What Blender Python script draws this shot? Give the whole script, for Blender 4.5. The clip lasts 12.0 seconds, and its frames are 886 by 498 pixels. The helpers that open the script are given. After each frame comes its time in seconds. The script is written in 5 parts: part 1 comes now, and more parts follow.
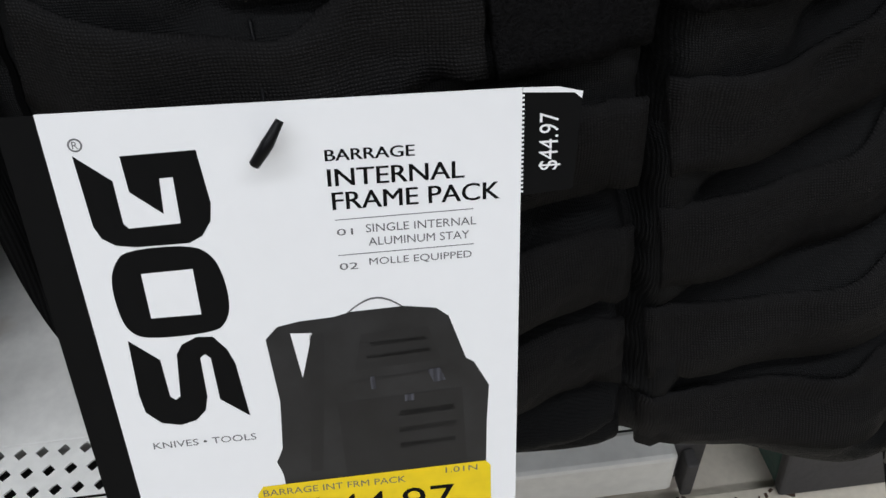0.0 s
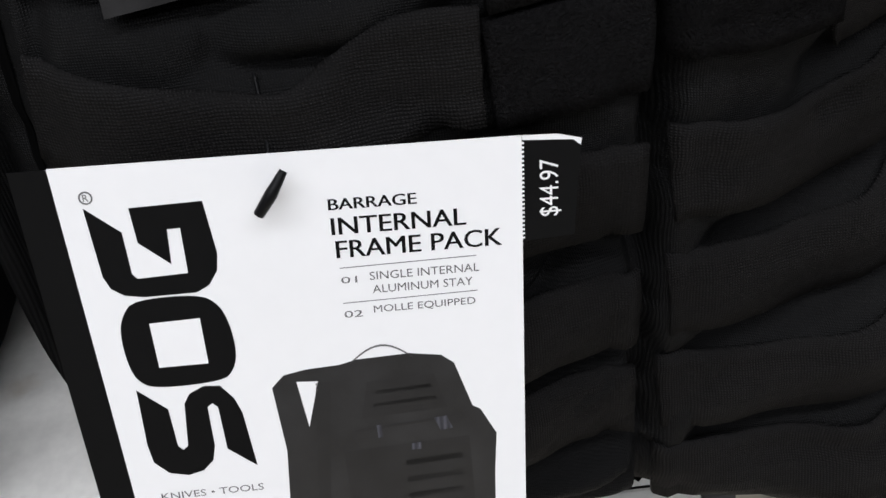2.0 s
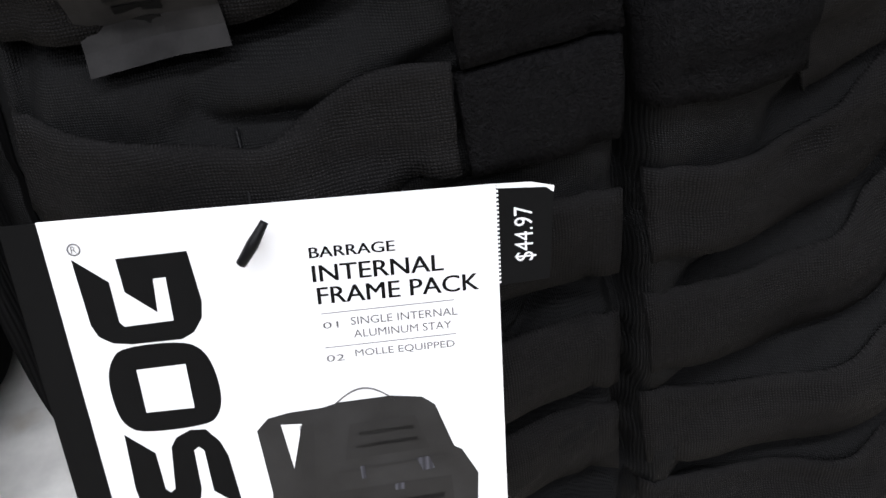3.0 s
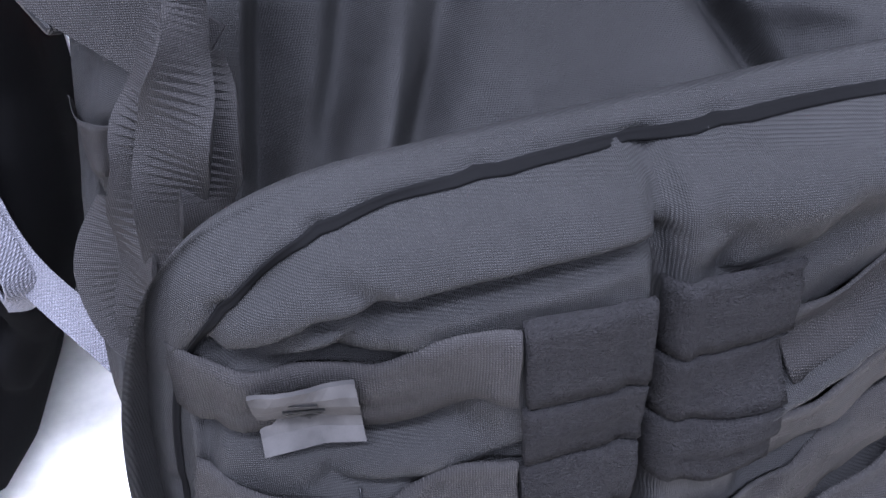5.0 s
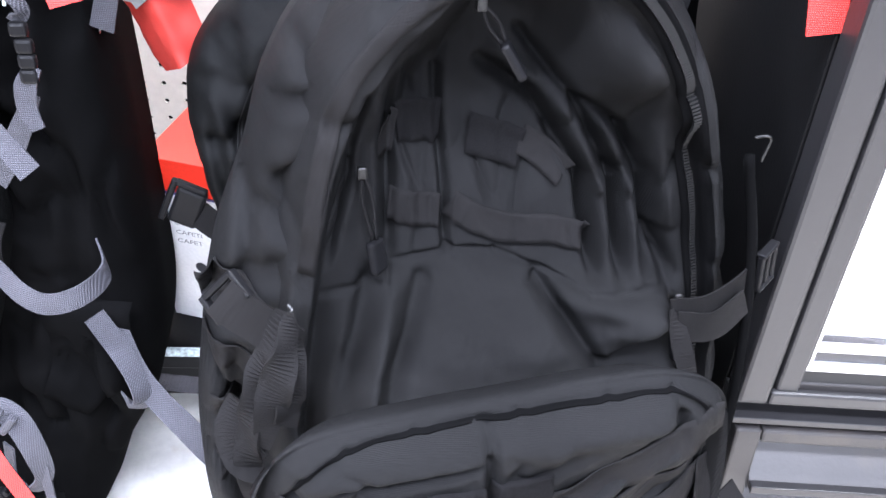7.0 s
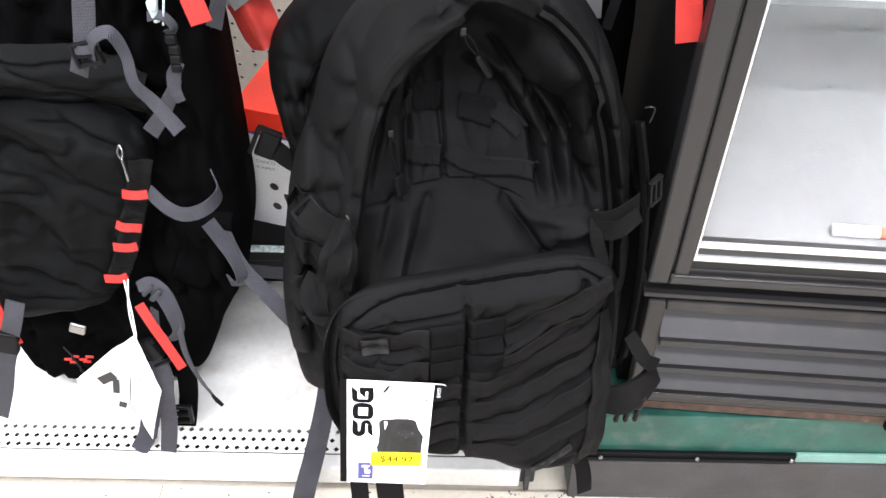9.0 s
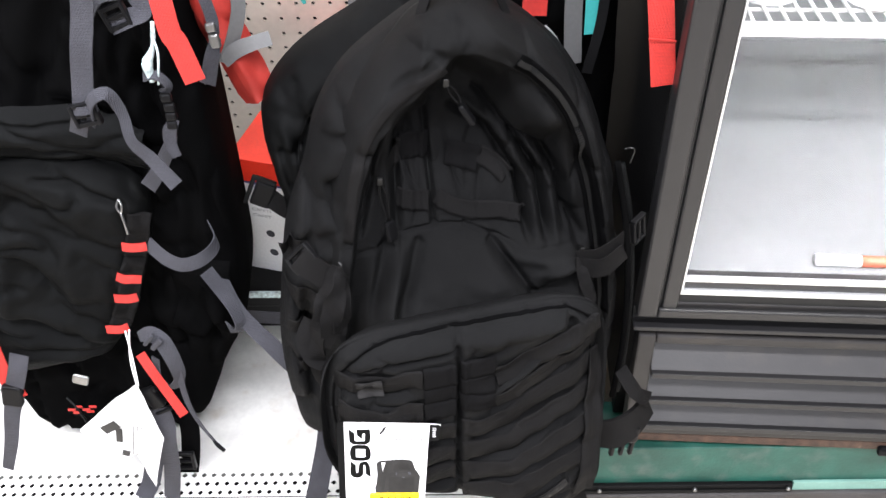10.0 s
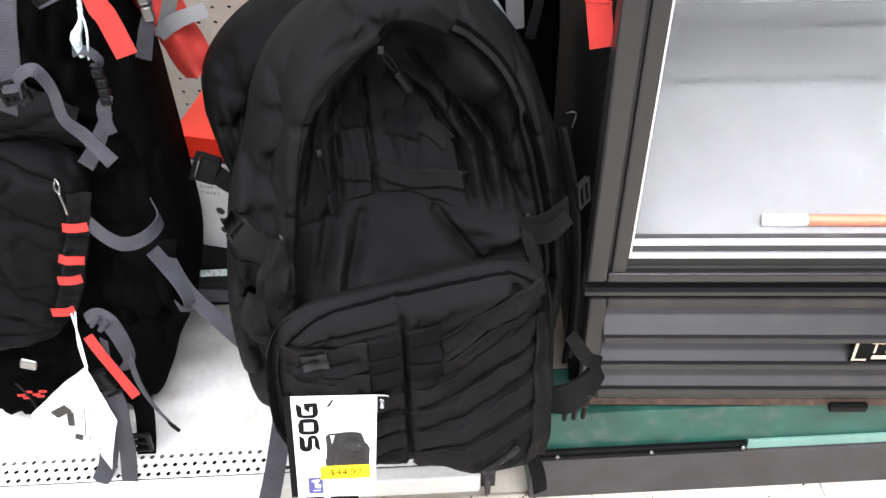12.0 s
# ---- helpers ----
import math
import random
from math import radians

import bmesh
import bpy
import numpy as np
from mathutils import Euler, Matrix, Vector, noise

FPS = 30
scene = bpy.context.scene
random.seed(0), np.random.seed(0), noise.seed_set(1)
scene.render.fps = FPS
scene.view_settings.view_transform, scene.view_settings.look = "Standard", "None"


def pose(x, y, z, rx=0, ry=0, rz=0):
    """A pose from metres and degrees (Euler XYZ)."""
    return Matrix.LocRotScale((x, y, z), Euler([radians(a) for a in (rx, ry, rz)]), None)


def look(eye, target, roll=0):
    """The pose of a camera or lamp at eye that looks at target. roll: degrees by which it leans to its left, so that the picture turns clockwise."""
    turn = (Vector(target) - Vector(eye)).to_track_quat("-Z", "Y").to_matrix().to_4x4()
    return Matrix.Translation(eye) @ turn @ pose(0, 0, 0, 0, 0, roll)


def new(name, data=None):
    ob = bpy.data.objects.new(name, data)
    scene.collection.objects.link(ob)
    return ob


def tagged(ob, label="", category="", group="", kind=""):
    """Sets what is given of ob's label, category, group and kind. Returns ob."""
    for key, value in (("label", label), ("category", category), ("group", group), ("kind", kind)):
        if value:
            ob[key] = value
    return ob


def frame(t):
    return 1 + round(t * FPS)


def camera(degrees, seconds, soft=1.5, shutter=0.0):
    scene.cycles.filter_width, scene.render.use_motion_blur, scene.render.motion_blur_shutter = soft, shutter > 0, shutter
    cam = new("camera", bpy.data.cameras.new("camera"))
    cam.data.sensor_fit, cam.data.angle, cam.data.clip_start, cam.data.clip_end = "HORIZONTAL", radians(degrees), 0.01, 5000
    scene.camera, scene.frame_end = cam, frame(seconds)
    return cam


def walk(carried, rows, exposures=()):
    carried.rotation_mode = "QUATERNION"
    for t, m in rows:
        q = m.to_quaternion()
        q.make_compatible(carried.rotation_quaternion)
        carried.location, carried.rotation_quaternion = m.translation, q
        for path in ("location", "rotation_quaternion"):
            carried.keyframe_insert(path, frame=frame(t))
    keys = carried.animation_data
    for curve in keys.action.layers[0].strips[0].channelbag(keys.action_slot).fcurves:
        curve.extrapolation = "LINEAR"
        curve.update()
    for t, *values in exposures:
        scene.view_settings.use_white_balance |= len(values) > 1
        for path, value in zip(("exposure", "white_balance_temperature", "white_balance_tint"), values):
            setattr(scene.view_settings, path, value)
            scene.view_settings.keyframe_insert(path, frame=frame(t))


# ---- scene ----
cam = camera(54.7, 12.0)
UNIT = 0.78  # metres to one unit of the plan
LEAN = pose(0, 0.485, 0.06) @ pose(0, 0, 0, -9.0, 0, 0) @ pose(0, -0.485, -0.06)  # the packs hang leaning back by nine degrees
PATH = [
    (0, (0.037, 0.106, 0.572), (0.087, 1.68, -0.661), -5.5),
    (0.5, (0.034, 0.116, 0.565), (0.077, 1.705, -0.649), -5.6),
    (1, (0.038, 0.11, 0.57), (0.055, 1.722, -0.613), -6.2),
    (1.5, (0.042, 0.104, 0.569), (0.051, 1.753, -0.563), -7.0),
    (2, (0.042, 0.103, 0.571), (0.046, 1.757, -0.552), -7.2),
    (2.5, (0.048, 0.107, 0.58), (0.049, 1.741, -0.574), -7.2),
    (2.7, (0.05, 0.099, 0.575), (0.039, 1.788, -0.497), -8.3),
    (4.3, (0.037, 0.107, 0.651), (0.111, 1.719, -0.395), -3.0),
    (4.5, (0.037, 0.098, 0.671), (0.094, 1.724, -0.355), -2.9),
    (5, (0.028, 0.091, 0.704), (0.092, 1.721, -0.314), -1.9),
    (5.5, (0.034, 0.076, 0.738), (0.114, 1.714, -0.265), -1.1),
    (6, (0.032, 0.056, 0.795), (0.112, 1.722, -0.162), -0.3),
    (6.5, (0.037, 0.003, 0.870), (0.127, 1.676, -0.074), 1.8),
    (8.3, (0.053, -0.398, 1.196), (0.090, 1.136, 0.037), 2.2),
    (8.5, (0.056, -0.400, 1.195), (0.086, 1.131, 0.032), 2.1),
    (9, (0.067, -0.421, 1.197), (0.071, 1.177, -0.005), 1.2),
    (9.5, (0.073, -0.431, 1.207), (0.056, 1.165, 0.001), -0.3),
    (10, (0.081, -0.44, 1.222), (0.08, 1.206, 0.087), -0.7),
    (10.5, (0.105, -0.443, 1.227), (0.17, 1.211, 0.104), -1.5),
    (11, (0.106, -0.439, 1.229), (0.156, 1.215, 0.105), -1.8),
    (11.5, (0.111, -0.436, 1.228), (0.151, 1.213, 0.097), -2.0),
    (12, (0.119, -0.439, 1.21), (0.174, 1.174, 0.029), -1.3),
]
def leaning(eye, target, roll):
    m = LEAN @ look(eye, target, roll)
    m.translation *= UNIT
    return m


walk(cam, [(t, leaning(eye, target, roll)) for t, eye, target, roll in PATH], exposures=[
    (0, -0.3, 6400, 8), (1.2, -0.12, 6500, 10), (2.7, 0.05, 6500, 10), (4.3, 3.2, 5600, 20), (6.7, 3.0, 5700, 17), (8.3, 1.52, 6500, 12), (12, 1.52, 6500, 12)])

# ---------------------------------------------------------------- light
world = bpy.data.worlds.new("world")
world.use_nodes = True
world.node_tree.nodes["Background"].inputs[0].default_value = (0.9, 0.95, 1.0, 1)
world.node_tree.nodes["Background"].inputs[1].default_value = 0.015
scene.world = world


def lamp(name, x, y, z, sx, sy, watts, colour):
    """A fluorescent ceiling panel that shines straight down."""
    data = bpy.data.lights.new(name, "AREA")
    data.shape, data.size, data.size_y, data.energy, data.color = "RECTANGLE", sx, sy, watts, colour
    ob = new(name, data)
    ob.location = (x, y, z)
    return ob


COOL = (0.97, 0.99, 1.06)
lamp("tube_light", -0.1, -0.75, 3.3, 5.0, 0.35, 95, COOL)
lamp("tube_light", -0.1, -2.6, 3.3, 5.0, 0.35, 95, COOL)
lamp("cooler_light", 0.80, 0.62, 1.82, 0.7, 0.03, 3.0, (1.0, 0.99, 0.93))
lamp("tube_light", -0.1, 0.9, 3.3, 5.0, 0.35, 60, COOL)


# ---------------------------------------------------------------- materials
def material(name, colour, rough=0.6, metal=0.0, vary=0.25, scale=12.0, bump=0.0, bump_scale=200.0, weave=0.0, weave_scale=400.0,
             stain=None, stain_scale=6.0, stain_edge=(0.55, 0.75), spec=0.5, sheen=0.0, piece=0.0, grain=0.14):
    """A surface with large stains or fading, fine grain, relief and, for cloth, a woven relief with shade painted
    between its threads.
    """
    m = bpy.data.materials.new(name)
    m.use_nodes = True
    nt = m.node_tree
    n, l = nt.nodes, nt.links
    b = n["Principled BSDF"]
    b.inputs["Roughness"].default_value, b.inputs["Metallic"].default_value = rough, metal
    b.inputs["Specular IOR Level"].default_value = spec
    b.inputs["Sheen Weight"].default_value = sheen
    b.inputs["Sheen Roughness"].default_value = 0.5
    pos = n.new("ShaderNodeTexCoord").outputs["Object"]

    def noisy(s, detail=4.0):
        t = n.new("ShaderNodeTexNoise")
        t.inputs["Scale"].default_value, t.inputs["Detail"].default_value = s, detail
        l.new(pos, t.inputs["Vector"])
        return t.outputs["Fac"]

    def mixed(fac, a, c, kind="MIX"):
        x = n.new("ShaderNodeMix")
        x.data_type, x.blend_type = "RGBA", kind
        for sock, v in ((x.inputs["Factor"], fac), (x.inputs["A"], a), (x.inputs["B"], c)):
            if hasattr(v, "links"):
                l.new(v, sock)
            else:
                sock.default_value = v
        return x.outputs["Result"]

    def ramp(fac, lo, hi):
        r = n.new("ShaderNodeMapRange")
        r.inputs[1].default_value, r.inputs[2].default_value = lo, hi
        l.new(fac, r.inputs[0])
        return r.outputs[0]

    lo = tuple(c * (1 - vary) for c in colour) + (1,)
    hi = tuple(min(1, c * (1 + vary)) for c in colour) + (1,)
    col = mixed(ramp(noisy(scale), 0.3, 0.7), lo, hi)
    col = mixed(ramp(noisy(scale * 18, 2), 0.2, 0.8), mixed(1.0, col, (1 - grain, 1 - grain, 1 - grain, 1), "MULTIPLY"), col)
    if stain:
        col = mixed(ramp(noisy(stain_scale, 8), *stain_edge), col, (*stain, 1))
    if piece:
        info = n.new("ShaderNodeObjectInfo").outputs["Random"]
        col = mixed(ramp(info, 0, 1), mixed(1.0, col, (1 - piece, 1 - piece, 1 - piece, 1), "MULTIPLY"), col)
    l.new(col, b.inputs["Base Color"])
    height = None
    if bump:
        height = noisy(bump_scale, 5)
        hb = n.new("ShaderNodeBump")
        hb.inputs["Strength"].default_value, hb.inputs["Distance"].default_value = bump, 0.002
        l.new(height, hb.inputs["Height"])
        l.new(hb.outputs[0], b.inputs["Normal"])
        height = hb.outputs[0]
    if weave:
        ws = []
        for axis in ("X", "Z"):
            w = n.new("ShaderNodeTexWave")
            w.bands_direction = axis
            w.inputs["Scale"].default_value, w.inputs["Distortion"].default_value = weave_scale, 0.5
            w.inputs["Detail Scale"].default_value = 3.0
            l.new(pos, w.inputs["Vector"])
            ws.append(w.outputs["Fac"])
        mul = n.new("ShaderNodeMath")
        mul.operation = "MULTIPLY"
        l.new(ws[0], mul.inputs[0])
        l.new(ws[1], mul.inputs[1])
        hb = n.new("ShaderNodeBump")
        hb.inputs["Strength"].default_value, hb.inputs["Distance"].default_value = weave, 0.001
        l.new(mul.outputs[0], hb.inputs["Height"])
        if height is not None:
            l.new(height, hb.inputs["Normal"])
        # colour darkened in the low parts of the weave, as shade between threads
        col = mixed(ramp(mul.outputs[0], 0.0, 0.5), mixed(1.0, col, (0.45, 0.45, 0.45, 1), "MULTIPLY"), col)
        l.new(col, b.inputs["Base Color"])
        l.new(hb.outputs[0], b.inputs["Normal"])
    return m


def glass(name):
    m = bpy.data.materials.new(name)
    m.use_nodes = True
    b = m.node_tree.nodes["Principled BSDF"]
    b.inputs["Transmission Weight"].default_value, b.inputs["Roughness"].default_value, b.inputs["IOR"].default_value = 1.0, 0.0, 1.02
    return m


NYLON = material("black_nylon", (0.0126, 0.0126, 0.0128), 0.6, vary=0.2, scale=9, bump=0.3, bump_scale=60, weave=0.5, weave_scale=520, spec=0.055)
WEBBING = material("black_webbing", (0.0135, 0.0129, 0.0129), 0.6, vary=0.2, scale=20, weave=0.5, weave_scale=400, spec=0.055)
VELCRO = material("black_loop_tape", (0.0085, 0.0083, 0.0086), 0.97, vary=0.35, scale=900, bump=0.8, bump_scale=1500, spec=0.02)
PLASTIC = material("black_plastic", (0.006, 0.006, 0.0065), 0.36, vary=0.1, bump=0.05, spec=0.1)
DARKMETAL = material("blackened_metal", (0.05, 0.05, 0.05), 0.45, metal=1.0, vary=0.2, scale=200)
ZIP = material("black_zip_coil", (0.008, 0.008, 0.008), 0.5, vary=0.1, bump=0.1, bump_scale=800, spec=0.14)
BADGE = material("grey_rubber_badge", (0.023, 0.0223, 0.022), 0.85, vary=0.25, scale=120, bump=0.2, spec=0.04)
CARD = material("white_card", (0.82, 0.82, 0.82), 0.45, vary=0.008, spec=0.4, grain=0.015)
INK = material("black_ink", (0.006, 0.006, 0.006), 0.5, vary=0.1, spec=0.05)
GREYINK = material("grey_ink", (0.12, 0.12, 0.12), 0.5, vary=0.05)
YELLOW = material("yellow_label", (0.85, 0.62, 0.0), 0.4, vary=0.03)
NAVY = material("navy_ink", (0.06, 0.06, 0.2), 0.4, vary=0.05)
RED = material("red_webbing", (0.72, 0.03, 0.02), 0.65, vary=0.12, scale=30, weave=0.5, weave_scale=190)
REDCARD = material("red_printed_card", (0.75, 0.035, 0.015), 0.4, vary=0.05)
REDCLOTH = material("dark_red_nylon", (0.35, 0.02, 0.012), 0.7, vary=0.2, bump=0.3, bump_scale=40)
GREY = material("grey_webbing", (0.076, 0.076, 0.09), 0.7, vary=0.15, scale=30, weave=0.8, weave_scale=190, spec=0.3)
TEAL = material("teal_webbing", (0.03, 0.34, 0.32), 0.6, vary=0.12)
PACKBLACK = material("black_ripstop", (0.0022, 0.0022, 0.0023), 0.95, vary=0.3, scale=8, bump=0.4, bump_scale=30, spec=0.02)
PACKGREY = material("charcoal_nylon", (0.0068, 0.0071, 0.0072), 0.62, vary=0.25, scale=10, bump=0.4, bump_scale=40, weave=0.3, weave_scale=420, spec=0.05)
DECK = material("white_painted_steel", (0.78, 0.77, 0.73), 0.4, vary=0.05, scale=5, bump=0.05, stain=(0.42, 0.33, 0.22), stain_scale=9, stain_edge=(0.58, 0.78))
PEG = material("beige_pegboard", (0.58, 0.52, 0.44), 0.6, vary=0.06, scale=4, bump=0.08)
HOLESHADE = material("hole_shade", (0.01, 0.009, 0.008), 0.9)
FLOOR = material("vinyl_tile", (0.68, 0.62, 0.52), 0.3, vary=0.08, scale=10, stain=(0.2, 0.13, 0.07), stain_scale=9, stain_edge=(0.6, 0.85), piece=0.06)
FRAME = material("charcoal_anodised_frame", (0.0150, 0.0146, 0.0153), 0.42, metal=0.0, vary=0.1, scale=6, bump=0.06)
FRAMEDARK = material("black_gasket", (0.008, 0.008, 0.008), 0.6)
LOUVRE = material("brown_grey_plastic_grille", (0.018, 0.0163, 0.0158), 0.5, vary=0.2, scale=14, bump=0.1, stain=(0.03, 0.025, 0.02), stain_scale=14)
GREEN = material("worn_green_paint", (0.013, 0.075, 0.055), 0.5, vary=0.3, scale=14, bump=0.2, stain=(0.07, 0.10, 0.085), stain_scale=26, stain_edge=(0.52, 0.8))
PALEGREEN = material("pale_green_paint", (0.17, 0.32, 0.27), 0.5, vary=0.1)
KICK = material("grey_rubber_kick", (0.050, 0.047, 0.047), 0.7, vary=0.25, scale=12, bump=0.2, stain=(0.04, 0.035, 0.03), stain_scale=9)
RUST = material("rusty_steel", (0.055, 0.03, 0.019), 0.8, vary=0.5, scale=60, bump=0.6, stain=(0.25, 0.2, 0.15), stain_scale=30, stain_edge=(0.62, 0.72))
LINER = material("grey_speckled_cooler_liner", (0.27, 0.275, 0.272), 0.75, vary=0.05, scale=5, spec=0.2, stain=(0.13, 0.13, 0.12), stain_scale=55, stain_edge=(0.70, 0.735))
INNERBACK = material("white_cooler_back", (0.4, 0.41, 0.41), 0.4, vary=0.03)
WHITEWIRE = material("white_coated_wire", (0.8, 0.8, 0.78), 0.4, vary=0.03)
STEEL = material("worn_steel", (0.3, 0.3, 0.3), 0.35, metal=1.0, vary=0.05)
ALU = material("bright_aluminium_trim", (0.75, 0.75, 0.75), 0.3, metal=0.6, vary=0.03)
RAILBLACK = material("black_painted_steel", (0.005, 0.005, 0.0052), 0.5, vary=0.2, bump=0.1, spec=0.1)
TICKET = material("pale_teal_ticket_strip", (0.5, 0.6, 0.6), 0.4, vary=0.5, scale=160)
WALLPAINT = material("grey_wall_paint", (0.16, 0.16, 0.16), 0.7, vary=0.04, bump=0.1)
CEIL = material("grey_ceiling", (0.2, 0.2, 0.2), 0.8, vary=0.04)
PANE = glass("cooler_glass")
LABELWHITE = material("white_paper", (0.8, 0.8, 0.79), 0.6, vary=0.03)
ORANGE = material("orange_red_plastic", (0.72, 0.19, 0.11), 0.4, vary=0.05)
CREAM = material("cream_sticker", (0.7, 0.6, 0.42), 0.5, vary=0.08)


# ---------------------------------------------------------------- mesh helpers
def part(name, bm, mat, parent=None, label="", smooth=False):
    """Links a bmesh as one mesh object, under its thing if one is given."""
    me = bpy.data.meshes.new(name)
    bm.normal_update()
    bm.to_mesh(me)
    bm.free()
    if smooth:
        for p in me.polygons:
            p.use_smooth = True
    me.materials.append(mat)
    ob = new(name, me)
    if parent:
        ob.parent = parent
    if label:
        tagged(ob, label)
    return ob


def thing(name, label, category, group="", at=None, kind=""):
    ob = new(name)
    ob.empty_display_size = 0.02
    if at:
        ob.matrix_basis = at
    return tagged(ob, label, category, group, kind)


def box(x0, y0, z0, x1, y1, z1, bevel=0.0, seg=2):
    bm = bmesh.new()
    bmesh.ops.create_cube(bm, size=1)
    for v in bm.verts:
        v.co = Vector(((x0 + x1) / 2 + v.co.x * (x1 - x0), (y0 + y1) / 2 + v.co.y * (y1 - y0), (z0 + z1) / 2 + v.co.z * (z1 - z0)))
    if bevel:
        bmesh.ops.bevel(bm, geom=bm.edges[:], offset=bevel, segments=seg, affect="EDGES", profile=0.5)
    return bm


def grid(nu, nv, f):
    """A sheet of nu x nv quads, f(s, t) its points."""
    bm = bmesh.new()
    rows = [[bm.verts.new(f(i / nu, j / nv)) for i in range(nu + 1)] for j in range(nv + 1)]
    for j in range(nv):
        for i in range(nu):
            bm.faces.new((rows[j][i], rows[j][i + 1], rows[j + 1][i + 1], rows[j + 1][i]))
    return bm


def spline(points, n=12):
    """Points along a smooth curve through the given ones."""
    p = [Vector(q) for q in points]
    p = [2 * p[0] - p[1]] + p + [2 * p[-1] - p[-2]]
    out = []
    for i in range(1, len(p) - 2):
        for k in range(n):
            t = k / n
            out.append(0.5 * (2 * p[i] + (p[i + 1] - p[i - 1]) * t + (2 * p[i - 1] - 5 * p[i] + 4 * p[i + 1] - p[i + 2]) * t * t
                              + (3 * p[i] - p[i - 1] - 3 * p[i + 1] + p[i + 2]) * t ** 3))
    return out + [p[-2]]


def tube(points, r, n=10, sides=8):
    """A round cord along a smooth curve; r is one radius, or a list along it."""
    pts = spline(points, n)
    bm = bmesh.new()
    rings = []
    up = Vector((0.3, 0.5, 0.8))
    for i, p in enumerate(pts):
        d = (pts[min(i + 1, len(pts) - 1)] - pts[max(i - 1, 0)]).normalized()
        a = d.cross(up).normalized()
        b = d.cross(a)
        rr = r if not hasattr(r, "__len__") else float(np.interp(i / (len(pts) - 1), np.linspace(0, 1, len(r)), r))
        rings.append([bm.verts.new(p + rr * (a * math.cos(2 * math.pi * k / sides) + b * math.sin(2 * math.pi * k / sides))) for k in range(sides)])
    for q, w in zip(rings, rings[1:]):
        for k in range(sides):
            bm.faces.new((q[k], q[(k + 1) % sides], w[(k + 1) % sides], w[k]))
    bm.faces.new(rings[0][::-1])
    bm.faces.new(rings[-1])
    return bm


def ribbon(points, width, face, thick=0.0016, n=10):
    """A flat strap along a smooth curve. face: the way its flat side looks, one vector or one for each point."""
    pts = spline(points, n)
    faces = spline(face, n) if hasattr(face[0], "__len__") else [Vector(face)] * len(pts)
    bm = bmesh.new()
    rings = []
    for i, p in enumerate(pts):
        d = (pts[min(i + 1, len(pts) - 1)] - pts[max(i - 1, 0)]).normalized()
        side = d.cross(faces[i]).normalized()
        up = side.cross(d).normalized()
        w = width if not hasattr(width, "__len__") else float(np.interp(i / (len(pts) - 1), np.linspace(0, 1, len(width)), width))
        rings.append([bm.verts.new(p + side * a * w / 2 + up * b * thick / 2) for a, b in ((-1, -1), (-0.9, -1), (0.9, -1), (1, -1), (1, 1), (0.9, 1), (-0.9, 1), (-1, 1))])
    m = len(rings[0])
    for q, w in zip(rings, rings[1:]):
        for k in range(m):
            bm.faces.new((q[k], q[(k + 1) % m], w[(k + 1) % m], w[k]))
    bm.faces.new(rings[0][::-1])
    bm.faces.new(rings[-1])
    return bm


def joined(*bms):
    """Several bmeshes in one."""
    out = bmesh.new()
    for b in bms:
        me = bpy.data.meshes.new("tmp")
        b.to_mesh(me)
        b.free()
        out.from_mesh(me)
        bpy.data.meshes.remove(me)
    return out


def moved(bm, m):
    bmesh.ops.transform(bm, matrix=m, verts=bm.verts[:])
    return bm


def wrinkle(p, s, a):
    return a * noise.fractal(Vector(p) * s, 0.9, 2.1, 3)


def crumple(u, v, seed, su, sv, a):
    """Sharp creases in slack cloth, longer one way than the other."""
    n = noise.noise(Vector((u * su, v * sv, seed))) + 0.4 * noise.noise(Vector((u * su * 2.3, v * sv * 2.3, seed + 3)))
    q = max(0.0, 1 - abs(n) * 3.2)
    return -a * q * q


def sstep(a, b, x):
    t = min(1.0, max(0.0, (x - a) / (b - a)))
    return t * t * (3 - 2 * t)


